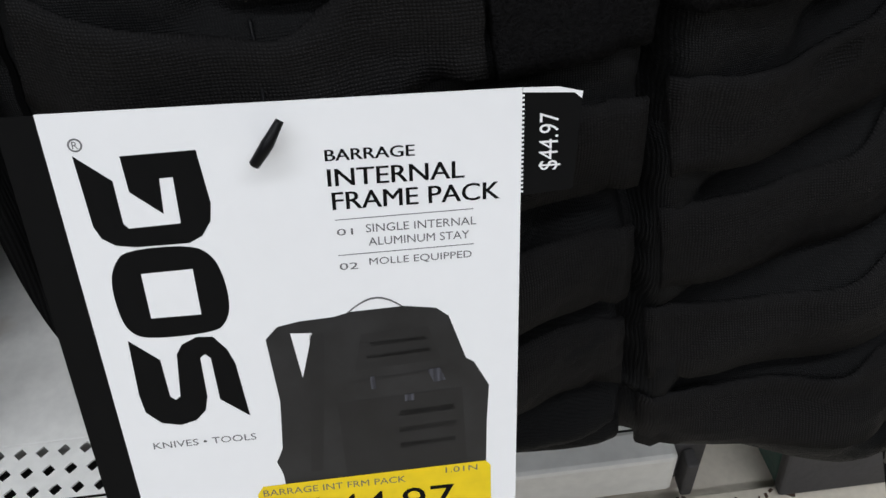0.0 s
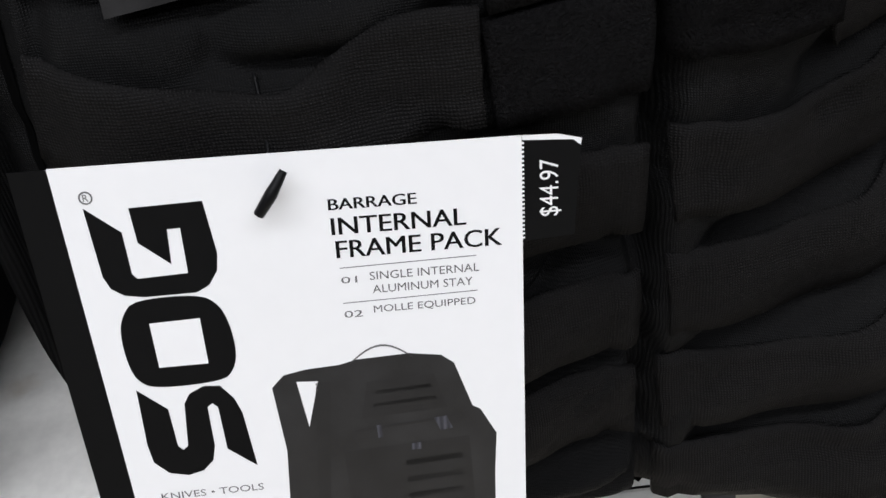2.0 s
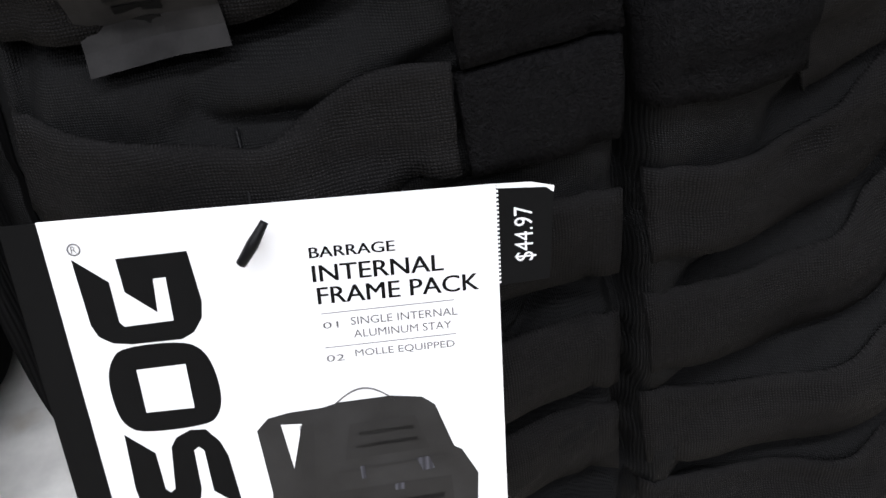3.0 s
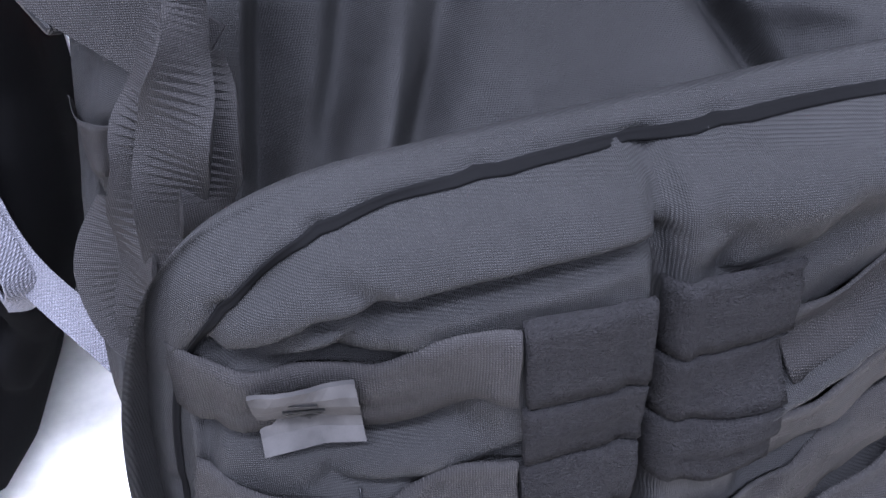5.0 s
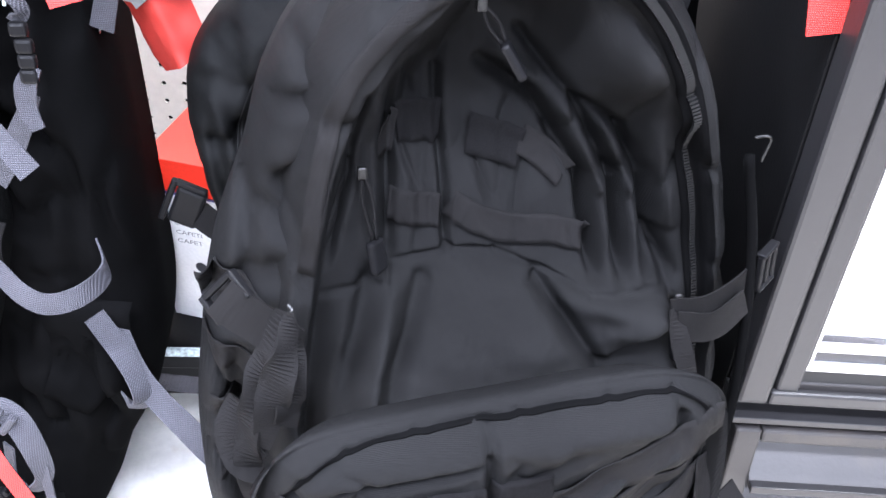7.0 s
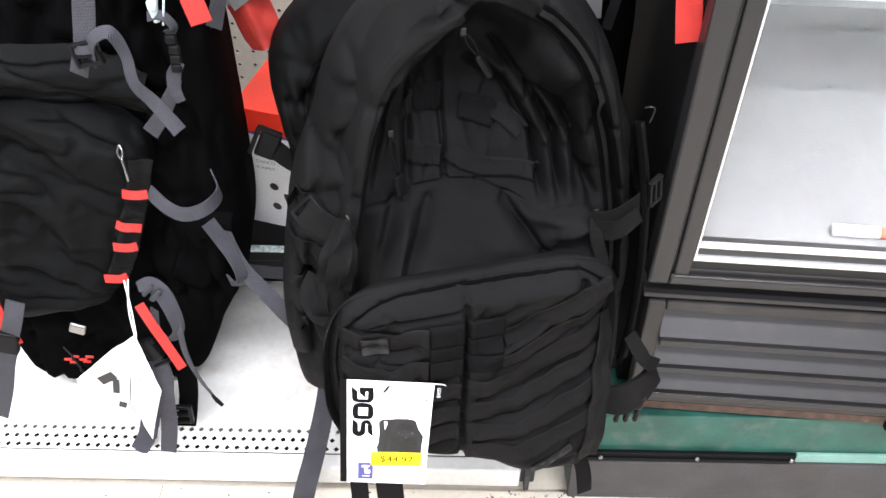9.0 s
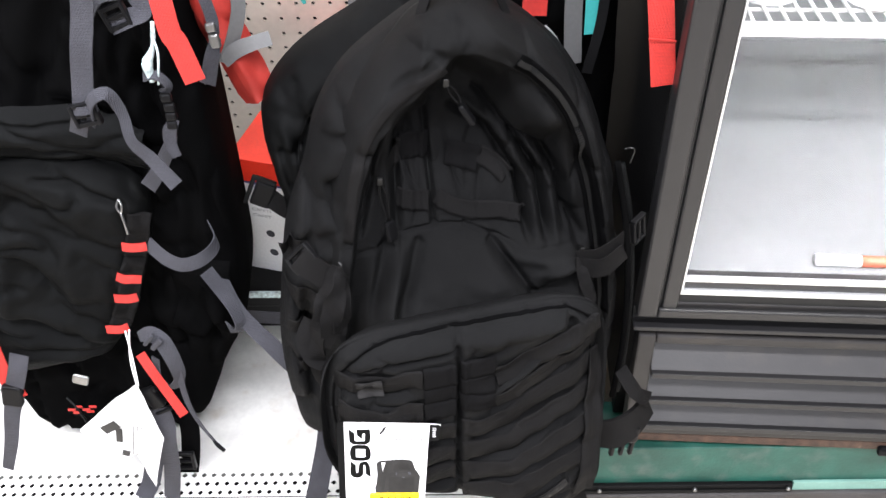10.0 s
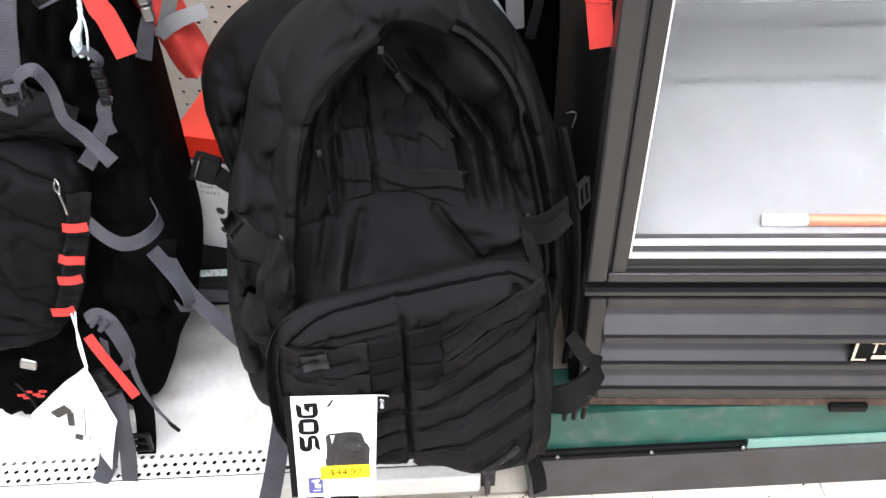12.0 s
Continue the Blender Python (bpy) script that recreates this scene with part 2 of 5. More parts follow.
# ---------------------------------------------------------------- setting
def holed_plate(nx, ny, px, py, r, thick, sides=8, x0=0.0, y0=0.0, diamond=False):
    """A plate of nx x ny cells, each with a round or diamond hole right through it, in the plane z = 0."""
    verts, faces = [], []
    for j in range(ny):
        for i in range(nx):
            cx, cy = x0 + (i + 0.5) * px, y0 + (j + 0.5) * py
            base = len(verts)
            ang = [2 * math.pi * (k + (0 if diamond else 0.5)) / sides for k in range(sides)]
            rad = [r * (0.74 if diamond and k % 2 else 1.0) for k in range(sides)]
            for a in ang:
                c, s = math.cos(a), math.sin(a)
                m = max(abs(c), abs(s))
                verts.append((cx + px / 2 * c / m, cy + py / 2 * s / m, 0))
            for z in (0, -thick):
                for a, q in zip(ang, rad):
                    verts.append((cx + q * math.cos(a), cy + q * math.sin(a), z))
            for k in range(sides):
                n = (k + 1) % sides
                faces.append((base + k, base + n, base + sides + n, base + sides + k))
                faces.append((base + sides + k, base + sides + n, base + 2 * sides + n, base + 2 * sides + k))
            for qx in (() if diamond else (-1, 1)):
                for qy in (-1, 1):
                    near = sorted(range(sides), key=lambda k: (verts[base + k][0] - cx - qx * px / 2) ** 2 + (verts[base + k][1] - cy - qy * py / 2) ** 2)[:2]
                    verts.append((cx + qx * px / 2, cy + qy * py / 2, 0))
                    faces.append((base + near[0], base + near[1], len(verts) - 1))
    me = bpy.data.meshes.new("plate")
    me.from_pydata(verts, [], faces)
    bm = bmesh.new()
    bm.from_mesh(me)
    bpy.data.meshes.remove(me)
    bmesh.ops.remove_doubles(bm, verts=bm.verts[:], dist=0.00005)
    bmesh.ops.recalc_face_normals(bm, faces=bm.faces[:])
    return bm


floor_base = part("floor", box(-3.2, -3.2, -0.06, 3.2, 1.4, -0.0135), FLOOR)
tagged(floor_base, "cream vinyl tile floor, dirty along the shelf foot", "floor", kind="structure")
# walls and ceiling are unseen, added close by and kept dark against fill light
for nm, c in (("wall_north", (-3.2, 1.40, -0.05, 3.2, 1.5, 3.5)), ("wall_south", (-3.2, -3.3, -0.05, 3.2, -3.2, 3.5)), ("wall_west", (-3.3, -3.2, -0.05, -3.2, 1.4, 3.5)), ("wall_east", (3.2, -3.2, -0.05, 3.3, 1.4, 3.5))):
    tagged(part(nm, box(*c), WALLPAINT), "unseen plain grey wall added to close the set, dark to limit bounce", "wall", kind="structure")
tagged(part("ceiling", box(-3.3, -3.3, 3.5, 3.3, 1.5, 3.6), CEIL), "unseen grey ceiling added above the lamps, dark to limit bounce", "ceiling", kind="structure")

# ---------------------------------------------------------------- gondola shelving
DECK_Z, DECK_F, DECK_B, DECK_R = 0.06, 0.485, 1.26, 0.205
gondola = thing("shelf_unit", "white steel gondola with a beige pegboard back and low deck", "shelving")
part("deck", box(-1.3, 0.5627, 0.012, DECK_R, DECK_B, DECK_Z, 0.001), DECK, gondola, "white enamelled steel base deck, scuffed")
for j in range(3):
    part("perforated_strip", moved(holed_plate(89, 1, 0.0166, 0.0166, 0.0050, 0.0015, 8, -1.289 + 0.0083 * (j % 2), 0.5127 + 0.0166 * j, True), Matrix.Translation((0, 0, DECK_Z))), DECK, gondola, "white steel strip with punched diamond holes")
part("deck_lip", joined(box(-1.3, DECK_F, 0.010, DECK_R, 0.5125, DECK_Z, 0.004), box(0.205, 0.5127, 0.01, 0.206, 0.562, DECK_Z)), DECK, gondola, "white folded front lip")
# added near-black tray, painted shade for the punched holes above it
part("shadow_tray", box(-1.3, 0.513, 0.012, DECK_R, 0.562, 0.03), HOLESHADE, gondola)
part("pegboard", moved(holed_plate(32, 25, 0.0322, 0.0316, 0.0042, 0.005, 8), Matrix.Translation((-0.7901, DECK_B, 0.268)) @ pose(0, 0, 0, 90, 0, 0)), PEG, gondola, "beige hardboard back with rows of holes")
part("pegboard_edge", joined(box(-1.5, DECK_B, 0.06, -0.7903, DECK_B + 0.006, 1.9), box(-0.79, DECK_B, 0.06, 0.2402, DECK_B + 0.006, 0.2678), box(-0.79, DECK_B, 1.0582, 0.2402, DECK_B + 0.006, 1.9), box(0.2404, DECK_B, 0.06, 0.352, DECK_B + 0.006, 1.9)), PEG, gondola)
# added near-black sheet so the peg holes read as shaded
part("back_sheet", box(-1.5, DECK_B + 0.03, 0.06, 0.352, DECK_B + 0.034, 1.9), HOLESHADE, gondola)
foot = part("foot", joined(box(0.207, 0.50, 0.0, 0.232, 0.56, 0.05, 0.002), box(0.213, 0.484, 0.0, 0.222, 0.50, 0.045, 0.002)), KICK, gondola, "dark steel shelf foot")
rng = random.Random(4)
dirt = []
for i in range(46):
    x, y, s = rng.uniform(0.15, 0.31), rng.uniform(0.462, 0.484), rng.uniform(0.0006, 0.0024)
    dirt.append(moved(box(-s, -s * 0.6, 0, s, s * 0.6, s * 0.35, s * 0.15, 1), pose(x, y, 0, 0, 0, rng.uniform(0, 180))))
for i in range(50):
    x, y, s = rng.uniform(-1.0, 1.2), rng.uniform(0.44, 0.481), rng.uniform(0.0008, 0.0025)
    dirt.append(moved(box(-s, -s * 0.6, 0, s, s * 0.6, s * 0.3, s * 0.12, 1), pose(x, y, 0, 0, 0, rng.uniform(0, 180))))
dirt_crumbs = tagged(part("floor_dirt", joined(*dirt), RUST), "brown rust crumbs and dirt along the shelf foot", "dirt", kind="stuff")
shelf = thing("low_shelf", "black steel shelf with a pale ticket strip on its edge", "shelf")
part("tray", box(-1.1, 0.768, 0.262, 0.30, 1.155, 0.302, 0.003), RAILBLACK, shelf)
part("ticket_strip", box(-1.1, 0.762, 0.292, 0.30, 0.767, 0.304), TICKET, shelf)
part("shelf_front", box(-1.1, 0.772, 0.225, 0.30, 0.780, 0.2615), RAILBLACK, shelf)
part("skirt", box(-1.1, 0.86, 0.061, 0.30, 0.87, 0.262), RAILBLACK, shelf)

# ---------------------------------------------------------------- cooler
cooler = thing("glass_door_cooler", "charcoal glass-door drinks cooler with a grimy louvred grille", "cooler", at=pose(0.353, 0.507, 0, 0, 0, -4.0))
CW, CD, CH = 0.95, 0.82, 1.95
for nm, c in (("side_panel", (0, 0.034, 0.19, 0.02, CD, CH)), ("side_panel", (CW - 0.02, 0.034, 0.19, CW, CD, CH)), ("back_panel", (0.0205, CD - 0.03, 0.19, CW - 0.0205, CD, CH)), ("top_panel", (0.0205, 0.034, CH - 0.1, CW - 0.0205, CD - 0.0305, CH))):
    part(nm, box(*c, 0.002), RAILBLACK, cooler)
part("inner_floor", box(0.021, 0.05, 0.45, CW - 0.021, CD - 0.031, 0.488), LINER, cooler, "pale grey speckled cooler floor")
part("inner_back", box(0.021, CD - 0.045, 0.4885, CW - 0.021, CD - 0.031, CH - 0.101), INNERBACK, cooler, "white inner back wall")
for x in (0.0205, CW - 0.0255):
    part("inner_side", box(x, 0.05, 0.4885, x + 0.005, CD - 0.0455, CH - 0.101), LINER, cooler)
part("sill", box(0.021, 0.036, 0.43, CW - 0.021, 0.0495, 0.497, 0.002), KICK, cooler, "dark grey inner sill")
door = part("door", box(0.05, -0.004, 1.862, CW - 0.05, 0.03, 1.9, 0.004), FRAME, cooler, "charcoal aluminium door frame")
for x, a in ((0.0, 1), (CW, -1)):
    lo, hi = sorted((x, x + a * 0.029))
    part("stile", box(lo, -0.006, 0.452, hi, 0.03, 1.9, 0.004), FRAME, door)
    lo, hi = sorted((x + a * 0.0295, x + a * 0.0335))
    part("gasket", box(lo, 0.004, 0.456, hi, 0.03, 1.9), FRAMEDARK, door)
    lo, hi = sorted((x + a * 0.034, x + a * 0.0555))
    part("inner_stile", box(lo, -0.002, 0.456, hi, 0.03, 1.862, 0.003), FRAME, door)
    lo, hi = sorted((x + a * 0.056, x + a * 0.0585))
    part("bright_trim", box(lo, 0.000, 0.500, hi, 0.02, 1.862), ALU, door)
part("bottom_rail", box(0.0295, -0.006, 0.452, CW - 0.0295, 0.0035, 0.468, 0.003), FRAME, door)
part("worn_ledge", box(0.034, 0.0037, 0.456, CW - 0.034, 0.02, 0.474, 0.002), LOUVRE, door, "scratched ledge with bare metal showing")
part("rail_gasket", box(0.056, 0.006, 0.4742, CW - 0.056, 0.025, 0.491), FRAMEDARK, door)
part("bright_trim", box(0.056, 0.002, 0.4912, CW - 0.056, 0.018, 0.4985, 0.001), ALU, door)
part("lower_rail", box(0.059, 0.008, 0.499, CW - 0.059, 0.022, 0.511, 0.001), FRAME, door)
part("bright_trim", box(0.059, 0.007, 0.5112, CW - 0.059, 0.018, 0.515, 0.0005), ALU, door)
part("pane", box(0.0588, 0.012, 0.5152, CW - 0.0588, 0.016, 1.862), PANE, door, "clear glass pane").visible_shadow = False
# wire shelf
wire = thing("wire_shelf", "white coated wire cooler shelf with a flat front strip", "shelf", at=pose(0.353, 0.507, 0, 0, 0, -4.0))
part("front_strip", box(0.03, 0.298, 0.733, CW - 0.03, 0.301, 0.757, 0.001), WHITEWIRE, wire)
for i in range(36):
    x = 0.04 + i * 0.0248
    part("wire", tube([(x, 0.302, 0.752), (x, 0.45, 0.752), (x, 0.66, 0.752)], 0.0028, 1, 6), WHITEWIRE, wire)
part("cross_wire", joined(*[tube([(0.03, y, 0.747), (0.5, y, 0.747), (CW - 0.03, y, 0.747)], 0.003, 1, 6) for y in (0.36, 0.5, 0.64)]), WHITEWIRE, wire)


def tub(x, y, lid):
    t = thing("food_tub", "white round food tub on the wire shelf", "tub", "tubs on the cooler shelf", pose(0.353, 0.507, 0, 0, 0, -4.0) @ pose(x, y, 0.7555))
    bm = bmesh.new()
    bmesh.ops.create_cone(bm, cap_ends=True, segments=32, radius1=0.045, radius2=0.052, depth=0.09, matrix=Matrix.Translation((0, 0, 0.045)))
    part("cup", bm, LABELWHITE, t, smooth=False)
    bm = bmesh.new()
    bmesh.ops.create_cone(bm, cap_ends=True, segments=32, radius1=0.055, radius2=0.054, depth=0.012, matrix=Matrix.Translation((0, 0, 0.0965)))
    part("lid", bm, lid, t)
    part("print", joined(*[moved(box(-0.0035, -0.0006, 0, 0.0035, 0.0006, 0.006), pose(0.0465 * math.sin(a), -0.0465 * math.cos(a), 0.02, -4, 0, math.degrees(a))) for a in np.linspace(-0.6, 0.6, 7)]), GREYINK, t, "small dark print bars")
    return t


tub(0.20, 0.40, LABELWHITE)
tub(0.36, 0.385, LABELWHITE)
tub(0.52, 0.40, ORANGE)
# marker lying on the sill inside
marker = thing("marker_pen", "orange-red marker pen with a white cap lying in the cooler", "pen", at=pose(0.353, 0.507, 0, 0, 0, -4.0))
part("barrel", tube([(0.322, 0.078, 0.4965), (0.42, 0.077, 0.4965), (0.56, 0.076, 0.4965)], 0.0085, 4, 14), ORANGE, marker, smooth=True)
part("cap", tube([(0.258, 0.079, 0.4965), (0.29, 0.0785, 0.4965), (0.3215, 0.078, 0.4965)], 0.0092, 4, 14), LABELWHITE, marker, "white cap", smooth=True)
# grille
part("top_ledge", box(0.0, -0.002, 0.424, CW, 0.03, 0.431, 0.001), FRAME, cooler)
part("gap_panel", box(0.0, 0.02, 0.4312, CW, 0.033, 0.4517), FRAMEDARK, cooler)
part("grille_back", box(0.01, 0.024, 0.20, CW - 0.01, 0.033, 0.4237), FRAMEDARK, cooler)
for nm, c in (("grille_rail", (0.034, -0.004, 0.402, CW - 0.034, 0.022, 0.418)), ("grille_rail", (0.034, -0.004, 0.218, CW - 0.034, 0.022, 0.236)), ("grille_stile", (0.008, -0.004, 0.218, 0.0335, 0.022, 0.418)), ("grille_stile", (CW - 0.0335, -0.004, 0.218, CW - 0.008, 0.022, 0.418))):
    part(nm, box(*c, 0.003), LOUVRE, cooler)
for z in (0.348, 0.295, 0.242):
    blade = part("louvre", moved(box(0.034, -0.0015, 0.0, CW - 0.034, 0.0015, 0.050, 0.001), Matrix.Translation((0, -0.004, z)) @ pose(0, 0, 0, -38, 0, 0)), LOUVRE, cooler)
    part("louvre_lip", box(0.034, -0.0145, z - 0.004, CW - 0.034, -0.0045, z + 0.005, 0.0012), FRAME, blade)
part("rusty_sill", box(0.005, 0.0, 0.198, CW, 0.03, 0.215, 0.002), RUST, cooler, "rust-streaked lower sill")
tab = part("maker_plate", box(0.405, -0.0062, 0.301, 0.52, -0.0042, 0.343, 0.0006), INK, cooler, "black and cream maker's plate, plain bars")
part("plate_border", joined(box(0.408, -0.0068, 0.303, 0.412, -0.0063, 0.341), box(0.4122, -0.0068, 0.303, 0.43, -0.0063, 0.306), box(0.437, -0.0068, 0.318, 0.44, -0.0063, 0.341), box(0.432, -0.0068, 0.336, 0.45, -0.0063, 0.341), box(0.455, -0.0068, 0.318, 0.47, -0.0063, 0.341), box(0.437, -0.0068, 0.306, 0.515, -0.0063, 0.313)), CREAM, tab)
part("grille_latch", moved(box(-0.03, -0.012, -0.008, 0.03, 0.0, 0.008, 0.004), Matrix.Translation((0.43, 0.0, 0.202))), PLASTIC, cooler, "black plastic latch")
base = thing("cooler_plinth", "worn green plinth with a grey rubber kick strip", "plinth")
part("green_board", box(0.288, 0.494, 0.0, 1.6, 0.60, 0.190, 0.002), GREEN, base, "scraped dark green painted board")
part("bar", joined(box(0.286, 0.484, 0.093, 0.645, 0.4935, 0.112, 0.002), box(0.286, 0.481, 0.098, 0.643, 0.4835, 0.104, 0.001)), RAILBLACK, base, "black steel retaining bar")
for x in (0.33, 0.485, 0.637):
    bm = bmesh.new()
    bmesh.ops.create_uvsphere(bm, u_segments=10, v_segments=6, radius=0.004)
    part("screw", moved(bm, Matrix.Translation((x, 0.4815, 0.1055))), STEEL, base, smooth=True)
part("pale_strip", box(0.647, 0.488, 0.094, 1.6, 0.4935, 0.113, 0.001), PALEGREEN, base, "pale green bare strip")
part("kick_strip", box(0.286, 0.4825, 0.0, 1.6, 0.4935, 0.0925, 0.003), KICK, base, "grey rubber kick strip, scuffed")

# door, cabinet and what stands in it are nearly upright; the grille slants more
hinge = pose(0, 0, 0.452) @ pose(0, 0, 0, 6.0, 0, 0) @ pose(0, 0, -0.452)
for ob in cooler.children_recursive:
    if not ob.name.startswith(("grille", "louvre", "top_ledge", "gap_panel", "rusty_sill", "maker_plate", "plate_border")):
        ob.data.transform(hinge)
for ob in [ob for ob in scene.objects if ob.name.startswith(("wire_shelf", "food_tub", "marker_pen"))]:
    ob.matrix_basis = cooler.matrix_basis @ hinge @ cooler.matrix_basis.inverted() @ ob.matrix_basis
level = pose(0, 0.765, 0.30) @ pose(0, 0, 0, 9.0, 0, 0) @ pose(0, -0.765, -0.30)
shelf.matrix_basis = level @ shelf.matrix_basis

# ---------------------------------------------------------------- tactical backpack
BAG_M = pose(0.10, 0.40, 0.30, 0, 0, 10.0)


def B(u, v, d):
    """A place of the bag: along it, up, and out towards the aisle."""
    return Vector((u, -d, v))


def closed(points, n=10):
    """A smooth closed outline through the given places."""
    p = [Vector((*q, 0)) for q in points]
    k = len(p)
    out = []
    for i in range(k):
        a, b, c, d = p[i - 1], p[i], p[(i + 1) % k], p[(i + 2) % k]
        for j in range(n):
            t = j / n
            out.append((0.5 * (2 * b + (c - a) * t + (2 * a - 5 * b + 4 * c - d) * t * t + (3 * b - a - 3 * c + d) * t ** 3)).to_2d())
    return out


class Outline:
    def __init__(self, points, centre, n=10):
        self.pts = closed(points, n)
        self.c = Vector(centre)
        self.a = np.array([tuple(q) for q in self.pts])
        self.b = np.roll(self.a, -1, 0)

    def edge(self, u, v):
        """How far inside the outline a place lies."""
        p = np.array((u, v))
        ab = self.b - self.a
        t = np.clip(((p - self.a) * ab).sum(1) / np.maximum((ab * ab).sum(1), 1e-12), 0, 1)
        return float(np.sqrt((((self.a + ab * t[:, None]) - p) ** 2).sum(1).min()))

    def shell(self, height, rings, ns=44, power=1.25):
        """The front by height(u, v), and behind it rings of (inset share, depth)."""
        bm = bmesh.new()
        loops = []
        for inset, d in rings:
            loops.append([bm.verts.new(B(*(q + (self.c - q) * inset), d)) for q in self.pts])
        for k in range(1, ns):
            s = 1 - (k / ns) ** power
            row = []
            for q in self.pts:
                r = self.c + (q - self.c) * s
                row.append(bm.verts.new(B(r.x, r.y, height(r.x, r.y))))
            loops.append(row)
        m = len(self.pts)
        for p, q in zip(loops, loops[1:]):
            for i in range(m):
                bm.faces.new((p[i], p[(i + 1) % m], q[(i + 1) % m], q[i]))
        mid = bm.verts.new(B(*self.c, height(*self.c)))
        for i in range(m):
            bm.faces.new((loops[-1][i], loops[-1][(i + 1) % m], mid))
        bm.faces.new(loops[0][::-1])
        bmesh.ops.recalc_face_normals(bm, faces=bm.faces[:])
        return bm


def creases(lines):
    """Folds in cloth: (u0, v0, u1, v1, width, depth) each; depth over 0 a valley, under 0 a ridge."""
    def f(u, v):
        h = 0.0
        for u0, v0, u1, v1, w, k in lines:
            du, dv = u1 - u0, v1 - v0
            t = ((u - u0) * du + (v - v0) * dv) / (du * du + dv * dv)
            tc = min(1.0, max(0.0, t))
            q = ((u - u0 - tc * du) ** 2 + (v - v0 - tc * dv) ** 2) / (w * w)
            if q < 9:
                h -= k * math.exp(-q) * (0.35 + 0.65 * math.sin(math.pi * (0.1 + 0.8 * tc)))
        return h
    return f


bag = thing("tactical_backpack", "black nylon tactical backpack hanging with its front sagging open", "backpack", at=BAG_M)

# rear compartment
REAR = Outline([(-0.185, -0.03), (-0.222, 0.03), (-0.228, 0.14), (-0.214, 0.25), (-0.200, 0.32), (-0.170, 0.40), (-0.150, 0.465), (-0.115, 0.522), (-0.06, 0.567), (0.0, 0.60),
                (0.06, 0.60), (0.13, 0.555), (0.18, 0.49), (0.205, 0.43), (0.225, 0.357), (0.238, 0.2), (0.236, 0.04), (0.218, -0.035), (0.0, -0.04)], (0.0, 0.25))
rear_fold = creases([(-0.172, 0.33, -0.17, 0.42, 0.006, 0.0128), (-0.17, 0.42, -0.145, 0.462, 0.006, 0.0128), (-0.145, 0.462, -0.1, 0.478, 0.006, 0.0128), (-0.2, 0.36, -0.19, 0.47, 0.008, 0.0112),
                     (-0.215, 0.3, -0.15, 0.34, 0.01, 0.016), (-0.21, 0.28, -0.16, 0.3, 0.008, 0.0128), (-0.225, 0.17, -0.17, 0.21, 0.008, 0.0096), (-0.19, 0.1, -0.185, 0.26, 0.01, 0.0192),
                     (-0.2, 0.2, -0.16, 0.05, 0.012, 0.016), (-0.15, 0.5, -0.05, 0.555, 0.01, 0.008), (0.23, 0.1, 0.225, 0.38, 0.006, 0.0096)])


FRONT = Outline([(-0.15, 0.02), (-0.172, 0.10), (-0.172, 0.18), (-0.166, 0.253), (-0.155, 0.336), (-0.142, 0.413), (-0.127, 0.483), (-0.107, 0.527), (-0.067, 0.574), (-0.03, 0.611), (0.019, 0.625),
                 (0.072, 0.601), (0.116, 0.571), (0.157, 0.513), (0.188, 0.437), (0.208, 0.355), (0.222, 0.266), (0.226, 0.17), (0.215, 0.08), (0.18, 0.02)], (0.02, 0.33), 18)


def rear_d(u, v):
    e = REAR.edge(u, v)
    hollow = 0.12 * sstep(0.035, 0.08, FRONT.edge(u, v)) * sstep(0.30, 0.38, v)
    return -0.115 - hollow + 0.07 * math.sqrt(max(0.0, 1 - (1 - min(1, e / 0.05)) ** 2)) + 1.5 * rear_fold(u, v) + wrinkle((u, v, 2), 16, 0.006) + crumple(u, v, 4, 16, 10, 0.024) + wrinkle((u, v, 5), 50, 0.0015)


part("rear_compartment", REAR.shell(rear_d, [(0.30, -0.235), (0.08, -0.225), (0.0, -0.17), (-0.01, -0.13)], 40), NYLON, bag, smooth=True)

